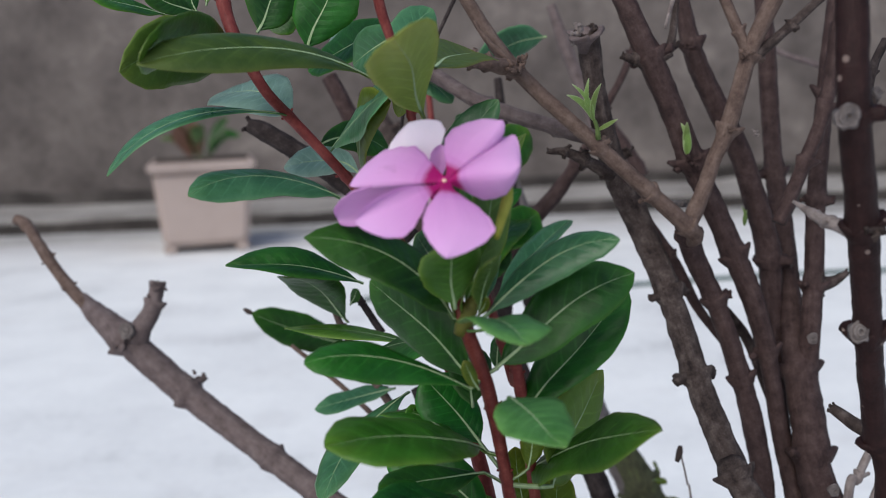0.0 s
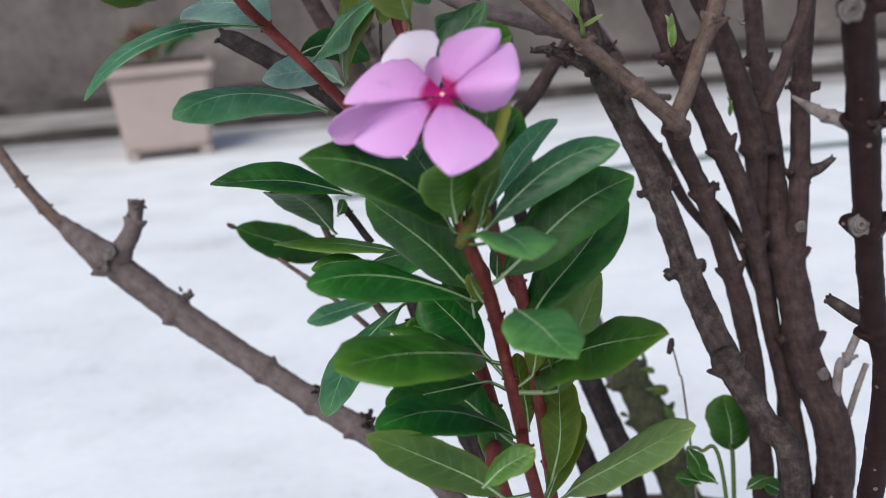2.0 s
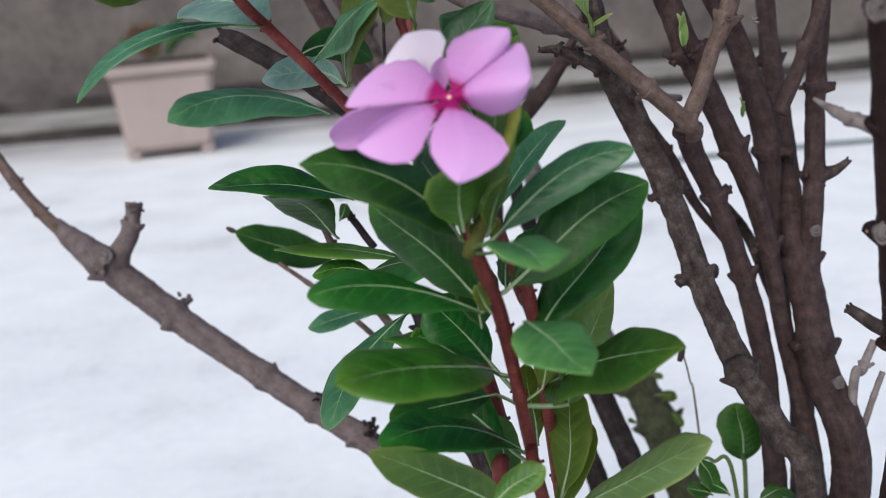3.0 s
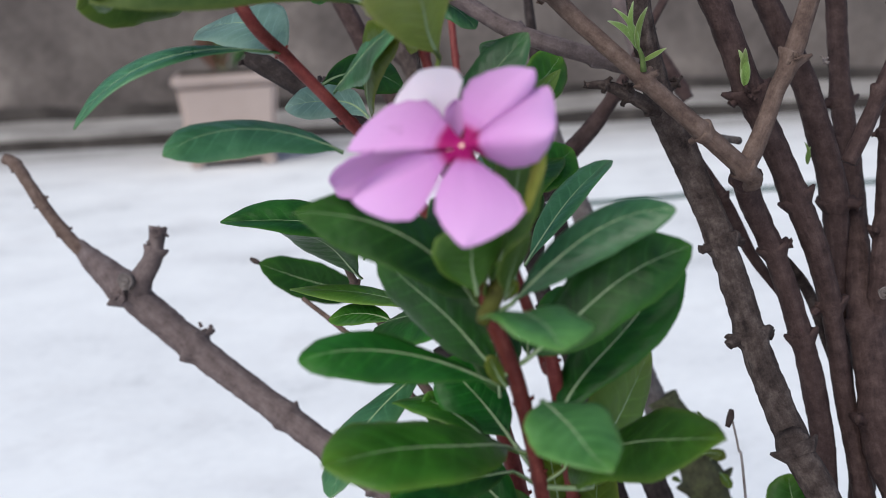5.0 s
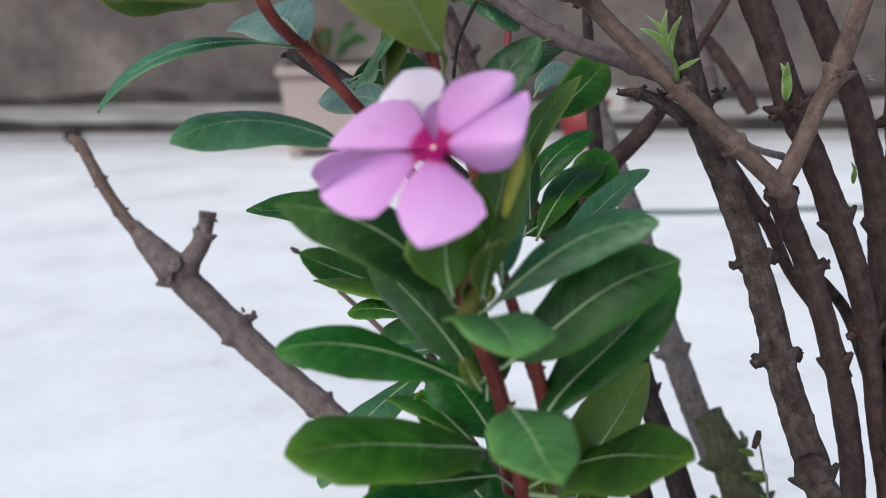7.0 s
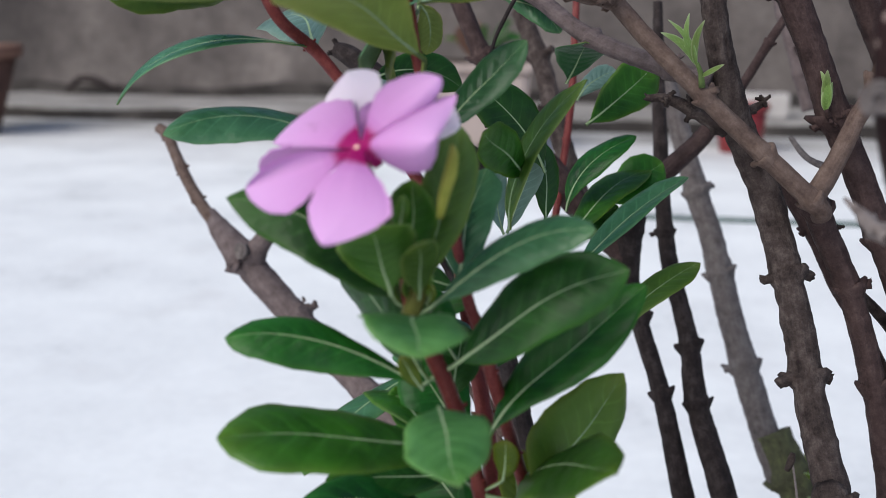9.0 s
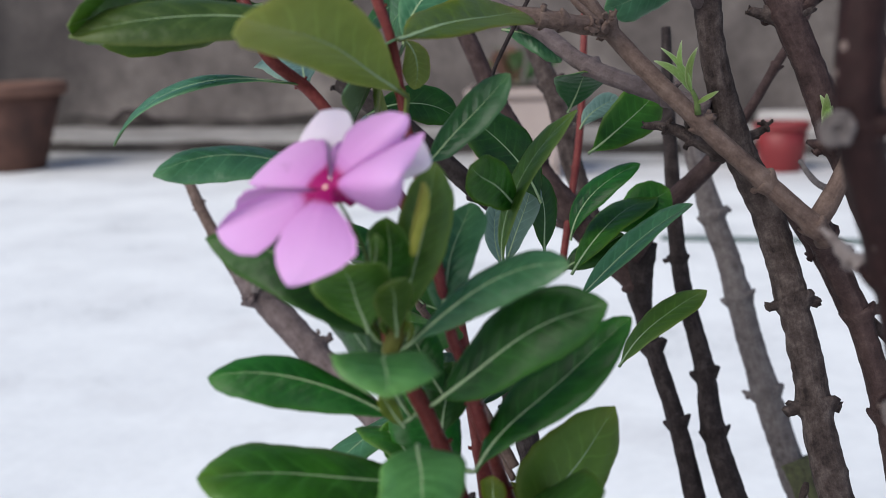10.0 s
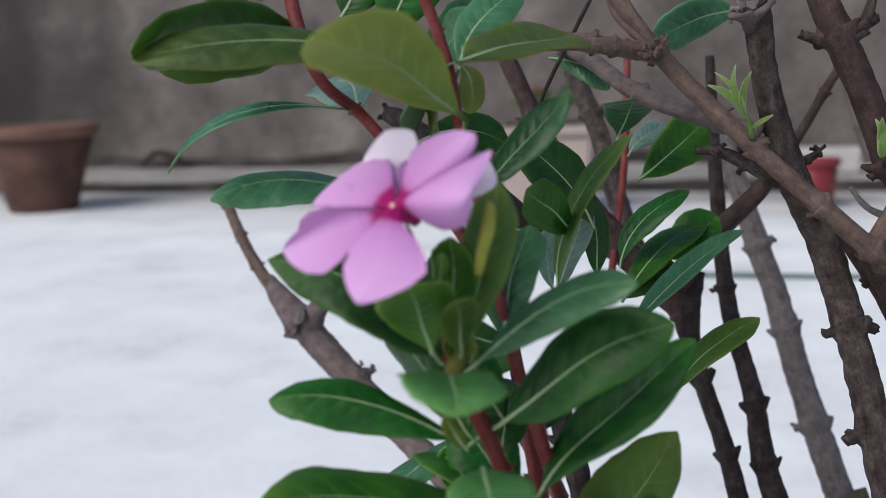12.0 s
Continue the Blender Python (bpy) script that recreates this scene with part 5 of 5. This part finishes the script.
leaf(plant, (0.0001, 0.3553, 0.3913), (-0.0010, 0.3580, 0.4107), (-0.0019, -0.0007, -0.0000), 0.0071, (0.7733, -0.6206, 0.1301), "b")
leaf(plant, (0.0054, 0.4139, 0.3773), (0.0252, 0.4257, 0.3885), (-0.0001, 0.0001, 0.0000), 0.0115, (0.1531, -0.8051, 0.5731), "d")
leaf(plant, (0.0109, 0.4042, 0.3782), (0.0339, 0.4454, 0.3990), (-0.0015, -0.0007, 0.0035), 0.0146, (0.0277, -0.3873, 0.9216), "g", fold=0.24, widest=0.74, blunt=0.46, wave=0.07, curl=0.14, skew=-0.28)
leaf(plant, (0.0449, 0.4586, 0.4748), (0.0149, 0.4464, 0.4661), (0.0003, 0.0007, 0.0018), 0.0174, (0.3476, -0.8405, -0.4157), "t", fold=0.27, widest=0.76, blunt=0.53, wave=0.10, curl=0.14, skew=-0.13)
leaf(plant, (-0.0177, 0.4255, 0.4604), (0.0037, 0.4240, 0.4486), (0.0015, 0.0013, 0.0025), 0.0100, (0.1606, -0.8992, 0.4071), "t")
leaf(plant, (0.0292, 0.3897, 0.3512), (0.0549, 0.4137, 0.3724), (-0.0020, -0.0011, 0.0019), 0.0133, (-0.2818, -0.4458, 0.8496), "v", fold=0.14, widest=0.71, blunt=0.54, wave=0.09, curl=0.12, skew=-0.18)
leaf(plant, (0.0089, 0.4307, 0.4249), (0.0211, 0.4423, 0.4348), (-0.0009, -0.0007, 0.0020), 0.0085, (0.2623, -0.7740, 0.5763), "b")
leaf(plant, (-0.0384, 0.3950, 0.3745), (-0.0352, 0.3940, 0.3808), (0.0004, 0, 0), 0.0050, (-0.5, -0.8, 0.3), "d")
leaf(plant, (-0.0028, 0.2850, 0.3998), (-0.0084, 0.2750, 0.4154), (0.0006, 0.0000, 0.0006), 0.0110, (0.3000, -0.8500, 0.4000), "t")


def petal(at, tip, left, right, cup, point, mat, parent, seed, claw=0.11, swell=1.9):
    """A petal with a narrow claw, widest at its left and right points, with a small point at the tip."""
    rng = random.Random(seed)
    c, axis = Vector(at), Vector(tip) - Vector(at)
    long2 = axis.length_squared
    sides = []
    for q in (left, right):
        k = (Vector(q) - c).dot(axis) / long2
        k = min(max(k, 0.45), 0.86)
        o = Vector(q) - c - axis * k
        sides.append((k, o - axis * (o.dot(axis) / long2)))
    n = axis.cross(sides[1][1] - sides[0][1]).normalized()
    if n.y > 0:
        n = -n
    rows, cols = 30, [-1, -0.92, -0.78, -0.6, -0.4, -0.2, 0, 0.2, 0.4, 0.6, 0.78, 0.92, 1]
    verts, uvs, faces = [], [], []
    ph = rng.uniform(0, 6)
    for layer in (0, 1):
        for i in range(rows + 1):
            u = 1 - (1 - i / rows) ** 1.35
            shape = []
            for k, o in sides:
                if u < k:
                    h = claw + (1 - claw) * math.sin(0.5 * math.pi * u / k) ** swell
                else:
                    h = (1 - ((u - k) / (1 - k)) ** 2.3) ** point
                shape.append(o * h)
            for w in cols:
                edge = 1 + 0.025 * math.sin(ph + 17 * u) + 0.018 * math.sin(ph * 2 + 41 * u)
                q = c + axis * u + ((shape[1] - shape[0]) * (0.5 * w) + (shape[1] + shape[0]) * (0.5 * w * w)) * edge
                lift = cup * (u * (1 - u) * 2 - 0.55 * abs(w) ** 2.2 * math.sin(math.pi * min(1, u)))
                lift += 0.00022 * math.sin(ph + 5 * u + 4 * w) * u + 0.00010 * math.cos(w * 11 + ph) * math.sin(math.pi * u)
                lift -= 0.00012 * math.exp(-(w / 0.12) ** 2) * math.sin(math.pi * u)
                verts.append(q + n * (lift - 0.00022 * layer * (0.1 if abs(w) == 1 or u == 1 else 1)))
                uvs.append((u, 0.5 + 0.5 * w))
    m = len(cols)
    lay = (rows + 1) * m
    for i in range(rows):
        for j in range(m - 1):
            q = (i * m + j, i * m + j + 1, (i + 1) * m + j + 1, (i + 1) * m + j)
            faces.append(q)
            faces.append(tuple(lay + x for x in reversed(q)))
        for j in (0, m - 1):
            faces.append((i * m + j, (i + 1) * m + j, lay + (i + 1) * m + j, lay + i * m + j))
    return mesh_object("petal", verts, faces, [mat], parent, uvs)


def flower(at, face, petals, label, eye_size):
    """Petals, each by its tip, left and right points and cup, round a small eye."""
    n, c = Vector(face).normalized(), Vector(at)
    bm = bmesh.new()
    bmesh.ops.create_uvsphere(bm, u_segments=14, v_segments=8, radius=eye_size)
    turnm = n.to_track_quat("Z", "Y").to_matrix()
    for v in bm.verts:
        v.co = c + turnm @ Vector((v.co.x, v.co.y, v.co.z * 0.6))
    heart = bm_object("flower", bm, EYE, plant, label, True)
    # the magenta throat under the petals' claws
    bm = bmesh.new()
    lathe(bm, (0, 0, 0), [(eye_size * 0.5, 0.0), (eye_size * 2.2, 0.00012), (eye_size * 3.3, 0.0002), (eye_size * 3.2, -0.0002), (eye_size * 2.0, -0.0016), (eye_size * 1.4, -0.004)], 20)
    for v in bm.verts:
        star = 1 + 0.16 * math.cos(5 * math.atan2(v.co.y, v.co.x) + 0.6)
        v.co = c - n * 0.0007 + turnm @ Vector((v.co.x * star, v.co.y * star, v.co.z))
    throat = bm_object("throat", bm, THROAT, heart, "deep magenta throat", True)
    throat.matrix_parent_inverse = plant.matrix_parent_inverse
    for k, (tip, left, right, cup, point, mat, claw, swell) in enumerate(petals):
        pt = petal(c - n * (0.0002 + 0.0001 * k), tip, left, right, cup, point, mat, heart, 40 + k, claw, swell)
        pt.matrix_parent_inverse = plant.matrix_parent_inverse
    return heart


flower((-0.0004, 0.2362, 0.4322), (-0.15, -0.7, 0.65), [
    ((-0.0005, 0.2191, 0.4173), (-0.0054, 0.2264, 0.4247), (0.0098, 0.2254, 0.4229), 0.0040, 0.85, PETAL, 0.12, 1.95),
    ((0.0164, 0.2324, 0.4352), (0.0102, 0.2386, 0.4273), (0.0160, 0.2460, 0.4416), 0.0025, 0.90, PETAL, 0.15, 1.74),
    ((0.0136, 0.2441, 0.4447), (0.0008, 0.2463, 0.4421), (0.0114, 0.2418, 0.4390), 0.0019, 0.66, PETAL, 0.08, 1.98),
    ((-0.0226, 0.2475, 0.4310), (-0.0097, 0.2522, 0.4397), (-0.0078, 0.2484, 0.4313), 0.0019, 0.59, PETAL, 0.11, 1.29),
    ((-0.0203, 0.2298, 0.4244), (-0.0109, 0.2312, 0.4314), (-0.0093, 0.2252, 0.4217), 0.0030, 0.74, PETAL, 0.10, 2.60),
], "bright pink five-petalled flower with a magenta eye", 0.0005)
flower((-0.003, 0.249, 0.43), (-0.15, -0.7, 0.65), [
    ((-0.0082, 0.2524, 0.4451), (-0.0135, 0.2526, 0.4359), (-0.0002, 0.2490, 0.4442), -0.0004, 0.89, PETAL_PALE, 0.08, 2.60),
    ((-0.0264, 0.2524, 0.4228), (-0.0180, 0.2437, 0.4312), (-0.0189, 0.2481, 0.4219), 0.0020, 0.41, PETAL, 0.11, 1.90),
    ((0.0150, 0.2520, 0.4360), (0.0110, 0.2520, 0.4320), (0.0110, 0.2540, 0.4400), 0.0010, 0.48, PETAL_PALE, 0.11, 1.90),
    ((-0.0008, 0.2470, 0.4398), (-0.0036, 0.2462, 0.4368), (0.0010, 0.2462, 0.4376), 0.0006, 0.55, PETAL, 0.30, 1.20),
], "faded pale pink flower behind the fresh one", 0.0008)


def sprout(at, parent, tips, width, mat="sprout"):
    """Fresh leaflets out of one bud, bent outwards, with pale margins."""
    c = Vector(at)
    mean = sum((Vector(t) - c for t in tips), Vector()) / len(tips)
    for k, tip in enumerate(tips):
        d = Vector(tip) - c
        out = d.cross(mean).cross(d)
        bow = out.normalized() * d.length * 0.11 if out.length > 1e-9 else Vector((0, 0, 0))
        blade("leaflet", at, tip, bow + Vector((0, -0.0004, 0)), width * (0.8 + 0.12 * k % 3), (0.25 * (k % 3 - 1), -0.9, 0.3), [SPROUT, SPROUT, SPROUT], parent, fold=0.55, stalk=0.02, widest=0.5, blunt=0.7, thick=0.00025, seed=90 + k, rib=0.0, rows=14, curl=0.2, label="fresh pale green leaflet with whitish margin")


def knot(at, way, size, parent):
    """A coiled scar where a side twig broke off."""
    rng = random.Random(int(size * 1e6))
    bm = bmesh.new()
    profile = [(size * 1.0, -size * 0.6), (size * 1.04, size * 0.05), (size * 0.94, size * 0.30), (size * 0.80, size * 0.30), (size * 0.74, size * 0.10), (size * 0.68, size * 0.34), (size * 0.54, size * 0.40), (size * 0.48, size * 0.18), (size * 0.42, size * 0.42), (size * 0.28, size * 0.44), (size * 0.20, size * 0.08), (size * 0.05, size * 0.05)]
    lathe(bm, (0, 0, 0), profile, 24)
    turnm = Vector(way).normalized().to_track_quat("Z", "Y").to_matrix()
    tip = rng.uniform(0, 6)
    for v in bm.verts:
        a = math.atan2(v.co.y, v.co.x)
        r = 1 + 0.10 * math.cos(a - tip) + 0.05 * math.cos(2 * a + tip) + 0.32 * noise.noise(v.co * 620)
        v.co = Vector(at) + turnm @ Vector((v.co.x * r, v.co.y * r, v.co.z * (1 + 0.35 * math.sin(a + tip))))
    return bm_object("knot", bm, GREY, parent, "pale coiled branch scar", True)


def burr(at, radius, count, kind, parent, seed):
    """A ragged cluster of dead twig ends and bark scraps at a joint."""
    rng = random.Random(seed)
    verts, faces, uvs = [], [], []
    for k in range(count):
        w = Vector((rng.uniform(-1, 1), rng.uniform(-1, 0.3), rng.uniform(-0.7, 1))).normalized()
        way = w + Vector((rng.uniform(-1, 1), 0, rng.uniform(-1, 1))) * 0.6
        size, foot = radius * rng.uniform(0.16, 0.42), Vector(at) + w * radius * rng.uniform(0.2, 0.6)
        knob(verts, faces, uvs, foot, way, size, rng)
        if k % 2:
            knob(verts, faces, uvs, foot + way.normalized() * size, way + Vector((rng.uniform(-1, 1), rng.uniform(-1, 1), rng.uniform(-1, 1))), size * 0.6, rng)
    return mesh_object("burr", verts, faces, [STEM[kind]], parent, uvs, label="ragged dry bark scraps", smooth=True)


def flared_end(at, way, size, parent):
    """The ragged, hollow, flared collar of a stem that has broken off."""
    bm = bmesh.new()
    lathe(bm, (0, 0, 0), [(size * 0.40, -size * 0.95), (size * 0.46, -size * 0.45), (size * 0.72, -size * 0.22), (size * 0.98, size * 0.02), (size * 0.96, size * 0.18), (size * 0.78, size * 0.20), (size * 0.58, -size * 0.02), (size * 0.30, -size * 0.12), (size * 0.04, -size * 0.10)], 36)
    turnm = Vector(way).normalized().to_track_quat("Z", "Y").to_matrix()
    for v in bm.verts:
        a, far = math.atan2(v.co.y, v.co.x), math.hypot(v.co.x, v.co.y) / size
        lobe = 0.20 * math.sin(3 * a + 0.7) + 0.12 * math.sin(7 * a + 2) + 0.5 * noise.noise(v.co * 420)
        r = 1 + lobe * max(0.0, far - 0.4) * 1.5
        v.co = Vector(at) + turnm @ Vector((v.co.x * r, v.co.y * r, v.co.z + size * 0.35 * lobe * far))
    return bm_object("broken_end", bm, TWIG, parent, "flared grey-brown broken stem end", True)


stem("stem", [(0.0544, 0.3775, 0.4340, 0.0010), (0.0540, 0.3765, 0.4380, 0.0008), (0.0527, 0.3755, 0.4412, 0.0006)], "green", shrub, nodes=0, knobs=0, rough=0.04, label="fresh green shoot stalk")
stem("stem", [(0.0120, 0.3790, 0.4770, 0.0004), (0.0150, 0.3770, 0.4715, 0.0008), (0.0205, 0.3765, 0.4655, 0.0010), (0.0262, 0.3770, 0.4610, 0.0007)], "brown", shrub, nodes=0.006, knobs=0.5, rough=0.2, label="strip of peeling brown bark")
sprout((0.0527, 0.3755, 0.4405), shrub, [(0.0445, 0.3690, 0.4536), (0.0504, 0.3690, 0.4554), (0.0547, 0.3700, 0.4534), (0.0426, 0.3690, 0.4500)], 0.0021)
sprout((0.0541, 0.3765, 0.4372), shrub, [(0.0605, 0.3720, 0.4410)], 0.0020)
sprout((0.0905, 0.3980, 0.4259), shrub, [(0.0882, 0.3977, 0.4379), (0.0901, 0.3957, 0.4383), (0.0919, 0.4003, 0.4348)], 0.0032)
sprout((0.1185, 0.4212, 0.3954), shrub, [(0.1167, 0.4193, 0.4036), (0.1191, 0.4200, 0.4018)], 0.0015)
knot((0.0883, 0.2338, 0.4430), (-0.1, -1, 0.05), 0.0027, shrub)
knot((0.1017, 0.2586, 0.3887), (-0.1, -1, 0.05), 0.0026, shrub)
knot((0.0983, 0.2426, 0.4476), (0.6, -0.7, 0.3), 0.0014, shrub)
knot((0.1361, 0.3914, 0.3552), (-0.2, -1, 0), 0.002, shrub)
knot((0.1399, 0.3786, 0.3000), (0.1, -1, 0.1), 0.0022, shrub)
knot((-0.1485, 0.4735, 0.3511), (-0.2, -1, 0.15), 0.0036, shrub)
burr((-0.1392, 0.4800, 0.3648), 0.0034, 6, "twig", shrub, 22)
burr((-0.1326, 0.4810, 0.3706), 0.0036, 6, "twig", shrub, 23)
burr((0.0280, 0.3795, 0.4617), 0.0042, 9, "brown", shrub, 3)
burr((0.0257, 0.3750, 0.4589), 0.0045, 10, "brown", shrub, 4)
burr((0.0434, 0.3850, 0.4284), 0.0030, 5, "bark", shrub, 5)
burr((0.0508, 0.3871, 0.4286), 0.0030, 6, "bark", shrub, 6)
burr((0.1136, 0.3911, 0.4334), 0.0028, 6, "pale_bark", shrub, 7)
burr((0.1041, 0.3902, 0.4346), 0.0032, 7, "brown", shrub, 8)
burr((0.1001, 0.2482, 0.4155), 0.0042, 10, "bark", shrub, 9)
flared_end((0.0522, 0.3945, 0.4712), (-0.18, -0.35, 1.0), 0.0066, shrub)
burr((0.0500, 0.3920, 0.4722), 0.0050, 5, "pale_bark", shrub, 10)
burr((-0.0379, 0.4347, 0.2749), 0.006, 9, "dark", shrub, 11)
burr((0.0885, 0.3850, 0.3975), 0.0030, 5, "brown", shrub, 12)
burr((0.0921, 0.3996, 0.4230), 0.0045, 6, "plum", shrub, 13)
burr((0.0949, 0.4168, 0.4661), 0.0038, 6, "plum", shrub, 14)
burr((0.1118, 0.3921, 0.4617), 0.0032, 7, "brown", shrub, 15)
burr((-0.1517, 0.4751, 0.3445), 0.0062, 6, "twig", shrub, 16)
burr((-0.1189, 0.4741, 0.3286), 0.004, 5, "twig", shrub, 17)
burr((-0.1330, 0.4778, 0.3701), 0.0045, 7, "twig", shrub, 18)
burr((-0.0583, 0.4464, 0.2871), 0.006, 8, "dark", shrub, 19)
stem("stem", [(0.0729, 0.4250, 0.4093, 0.0019), (0.0814, 0.4250, 0.3964, 0.0023), (0.0915, 0.4250, 0.3803, 0.0023), (0.1005, 0.4250, 0.3620, 0.0020), (0.1131, 0.4250, 0.3438, 0.0016), (0.1224, 0.4250, 0.3243, 0.0015)], "plum", shrub, nodes=[0.0290], knobs=0.9)
stem("stem", [(0.1000, 0.4030, 0.3725, 0.0015), (0.1177, 0.4200, 0.3518, 0.0021), (0.1239, 0.4200, 0.3375, 0.0021), (0.1316, 0.4200, 0.3158, 0.0019)], "bark", shrub, nodes=0, knobs=0)
burr((0.0975, 0.4300, 0.3824), 0.0042, 7, "bark", shrub, 20)
burr((0.0724, 0.4195, 0.4265), 0.0034, 7, "bark", shrub, 21)
stem("stem", [(0.0724, 0.4195, 0.4262, 0.0011), (0.0695, 0.4190, 0.4245, 0.0014), (0.0655, 0.4150, 0.4225, 0.0016)], "bark", shrub, nodes=0.005, knobs=0.7, rough=0.14)
stem("stem", [(0.0833, 0.4700, 0.4090, 0.0009), (0.0871, 0.4550, 0.4053, 0.0011), (0.0903, 0.4400, 0.4044, 0.0012), (0.0950, 0.4240, 0.4046, 0.0014)], "grey", shrub, nodes=0, knobs=0, rough=0.08)
stem("stem", [(-0.0358, 0.4000, 0.3770, 0.0013), (-0.0322, 0.4000, 0.3710, 0.0014), (-0.0270, 0.4010, 0.3620, 0.0015)], "dark", plant, nodes=[0.002], knobs=0.6, rough=0.08, label="broken dry twig end")
weed = thing("weed_seedling", (0.105, 0.38, SOIL_Z), "small green weed seedling with round leaves in the pot", "weed")
stem("stalk", [(0.105, 0.38, SOIL_Z, 0.0006), (0.1099, 0.3965, 0.2488, 0.0009), (0.1124, 0.4082, 0.2605, 0.0009)], "green", weed, nodes=0, knobs=0, rough=0.02)
leaf(weed, (0.1130, 0.4079, 0.2581), (0.1123, 0.4160, 0.2799), (0, -0.001, 0), 0.0185, (-0.1, -0.9, 0.4), "g", stalk=0.02, widest=0.5, blunt=0.4)
stem("stalk", [(0.11, 0.38, SOIL_Z, 0.0006), (0.1004, 0.3780, 0.2614, 0.0008), (0.0924, 0.3796, 0.2733, 0.0007), (0.0870, 0.3798, 0.2749, 0.0006)], "green", weed, nodes=0, knobs=0, rough=0.02)
leaf(weed, (0.0870, 0.3798, 0.2749), (0.0928, 0.3781, 0.2622), (0, 0, 0.001), 0.008, (0, -0.7, 0.7), "g")
leaf(weed, (0.0916, 0.3778, 0.2601), (0.0819, 0.3782, 0.2632), (0, 0, 0.001), 0.006, (0, -0.7, 0.7), "g")
leaf(weed, (0.0981, 0.3777, 0.2594), (0.0886, 0.3786, 0.2659), (0, 0, 0.001), 0.006, (0, -0.7, 0.7), "g")
leaf(weed, (0.1241, 0.3769, 0.2524), (0.1156, 0.3776, 0.2577), (0, 0, 0.001), 0.007, (0, -0.7, 0.7), "g")
leaf(weed, (0.1089, 0.3773, 0.2561), (0.1179, 0.3779, 0.2597), (0, 0, 0.001), 0.006, (0, -0.7, 0.7), "g")
leaf(shrub, (0.1000, 0.5232, 0.2523), (0.1062, 0.5181, 0.2520), (0, 0, 0.001), 0.004, (0, -0.7, 0.7), "y")
leaf(shrub, (0.1022, 0.5217, 0.2417), (0.1128, 0.5166, 0.2411), (0, 0, 0.001), 0.006, (0, -0.7, 0.7), "y")
leaf(shrub, (0.1064, 0.5212, 0.2383), (0.1123, 0.5168, 0.2426), (0, 0, 0.001), 0.005, (0, -0.7, 0.7), "y")
leaf(shrub, (0.1032, 0.5238, 0.2564), (0.0996, 0.5196, 0.2629), (0, 0, 0.001), 0.003, (0, -0.7, 0.7), "y")
leaf(shrub, (0.0923, 0.5197, 0.2277), (0.0871, 0.5151, 0.2317), (0, 0, 0.001), 0.003, (0, -0.7, 0.7), "y")
leaf(shrub, (0.1105, 0.5203, 0.2319), (0.1147, 0.5145, 0.2261), (0, 0, 0.001), 0.005, (0, -0.7, 0.7), "y")
stem("seed_head", [(0.0869, 0.4042, 0.3045, 0.0009), (0.0881, 0.4047, 0.3080, 0.0014), (0.0885, 0.4051, 0.3107, 0.0008)], "bark", shrub, nodes=0, knobs=0, rough=0.1, label="dry brown seed head")
stem("seed_head", [(-0.0863, 0.4536, 0.3611, 0.0006), (-0.0883, 0.4537, 0.3621, 0.0012), (-0.0904, 0.4539, 0.3634, 0.0005)], "bark", plant, nodes=0, knobs=0, rough=0.2, label="dry brown seed head")
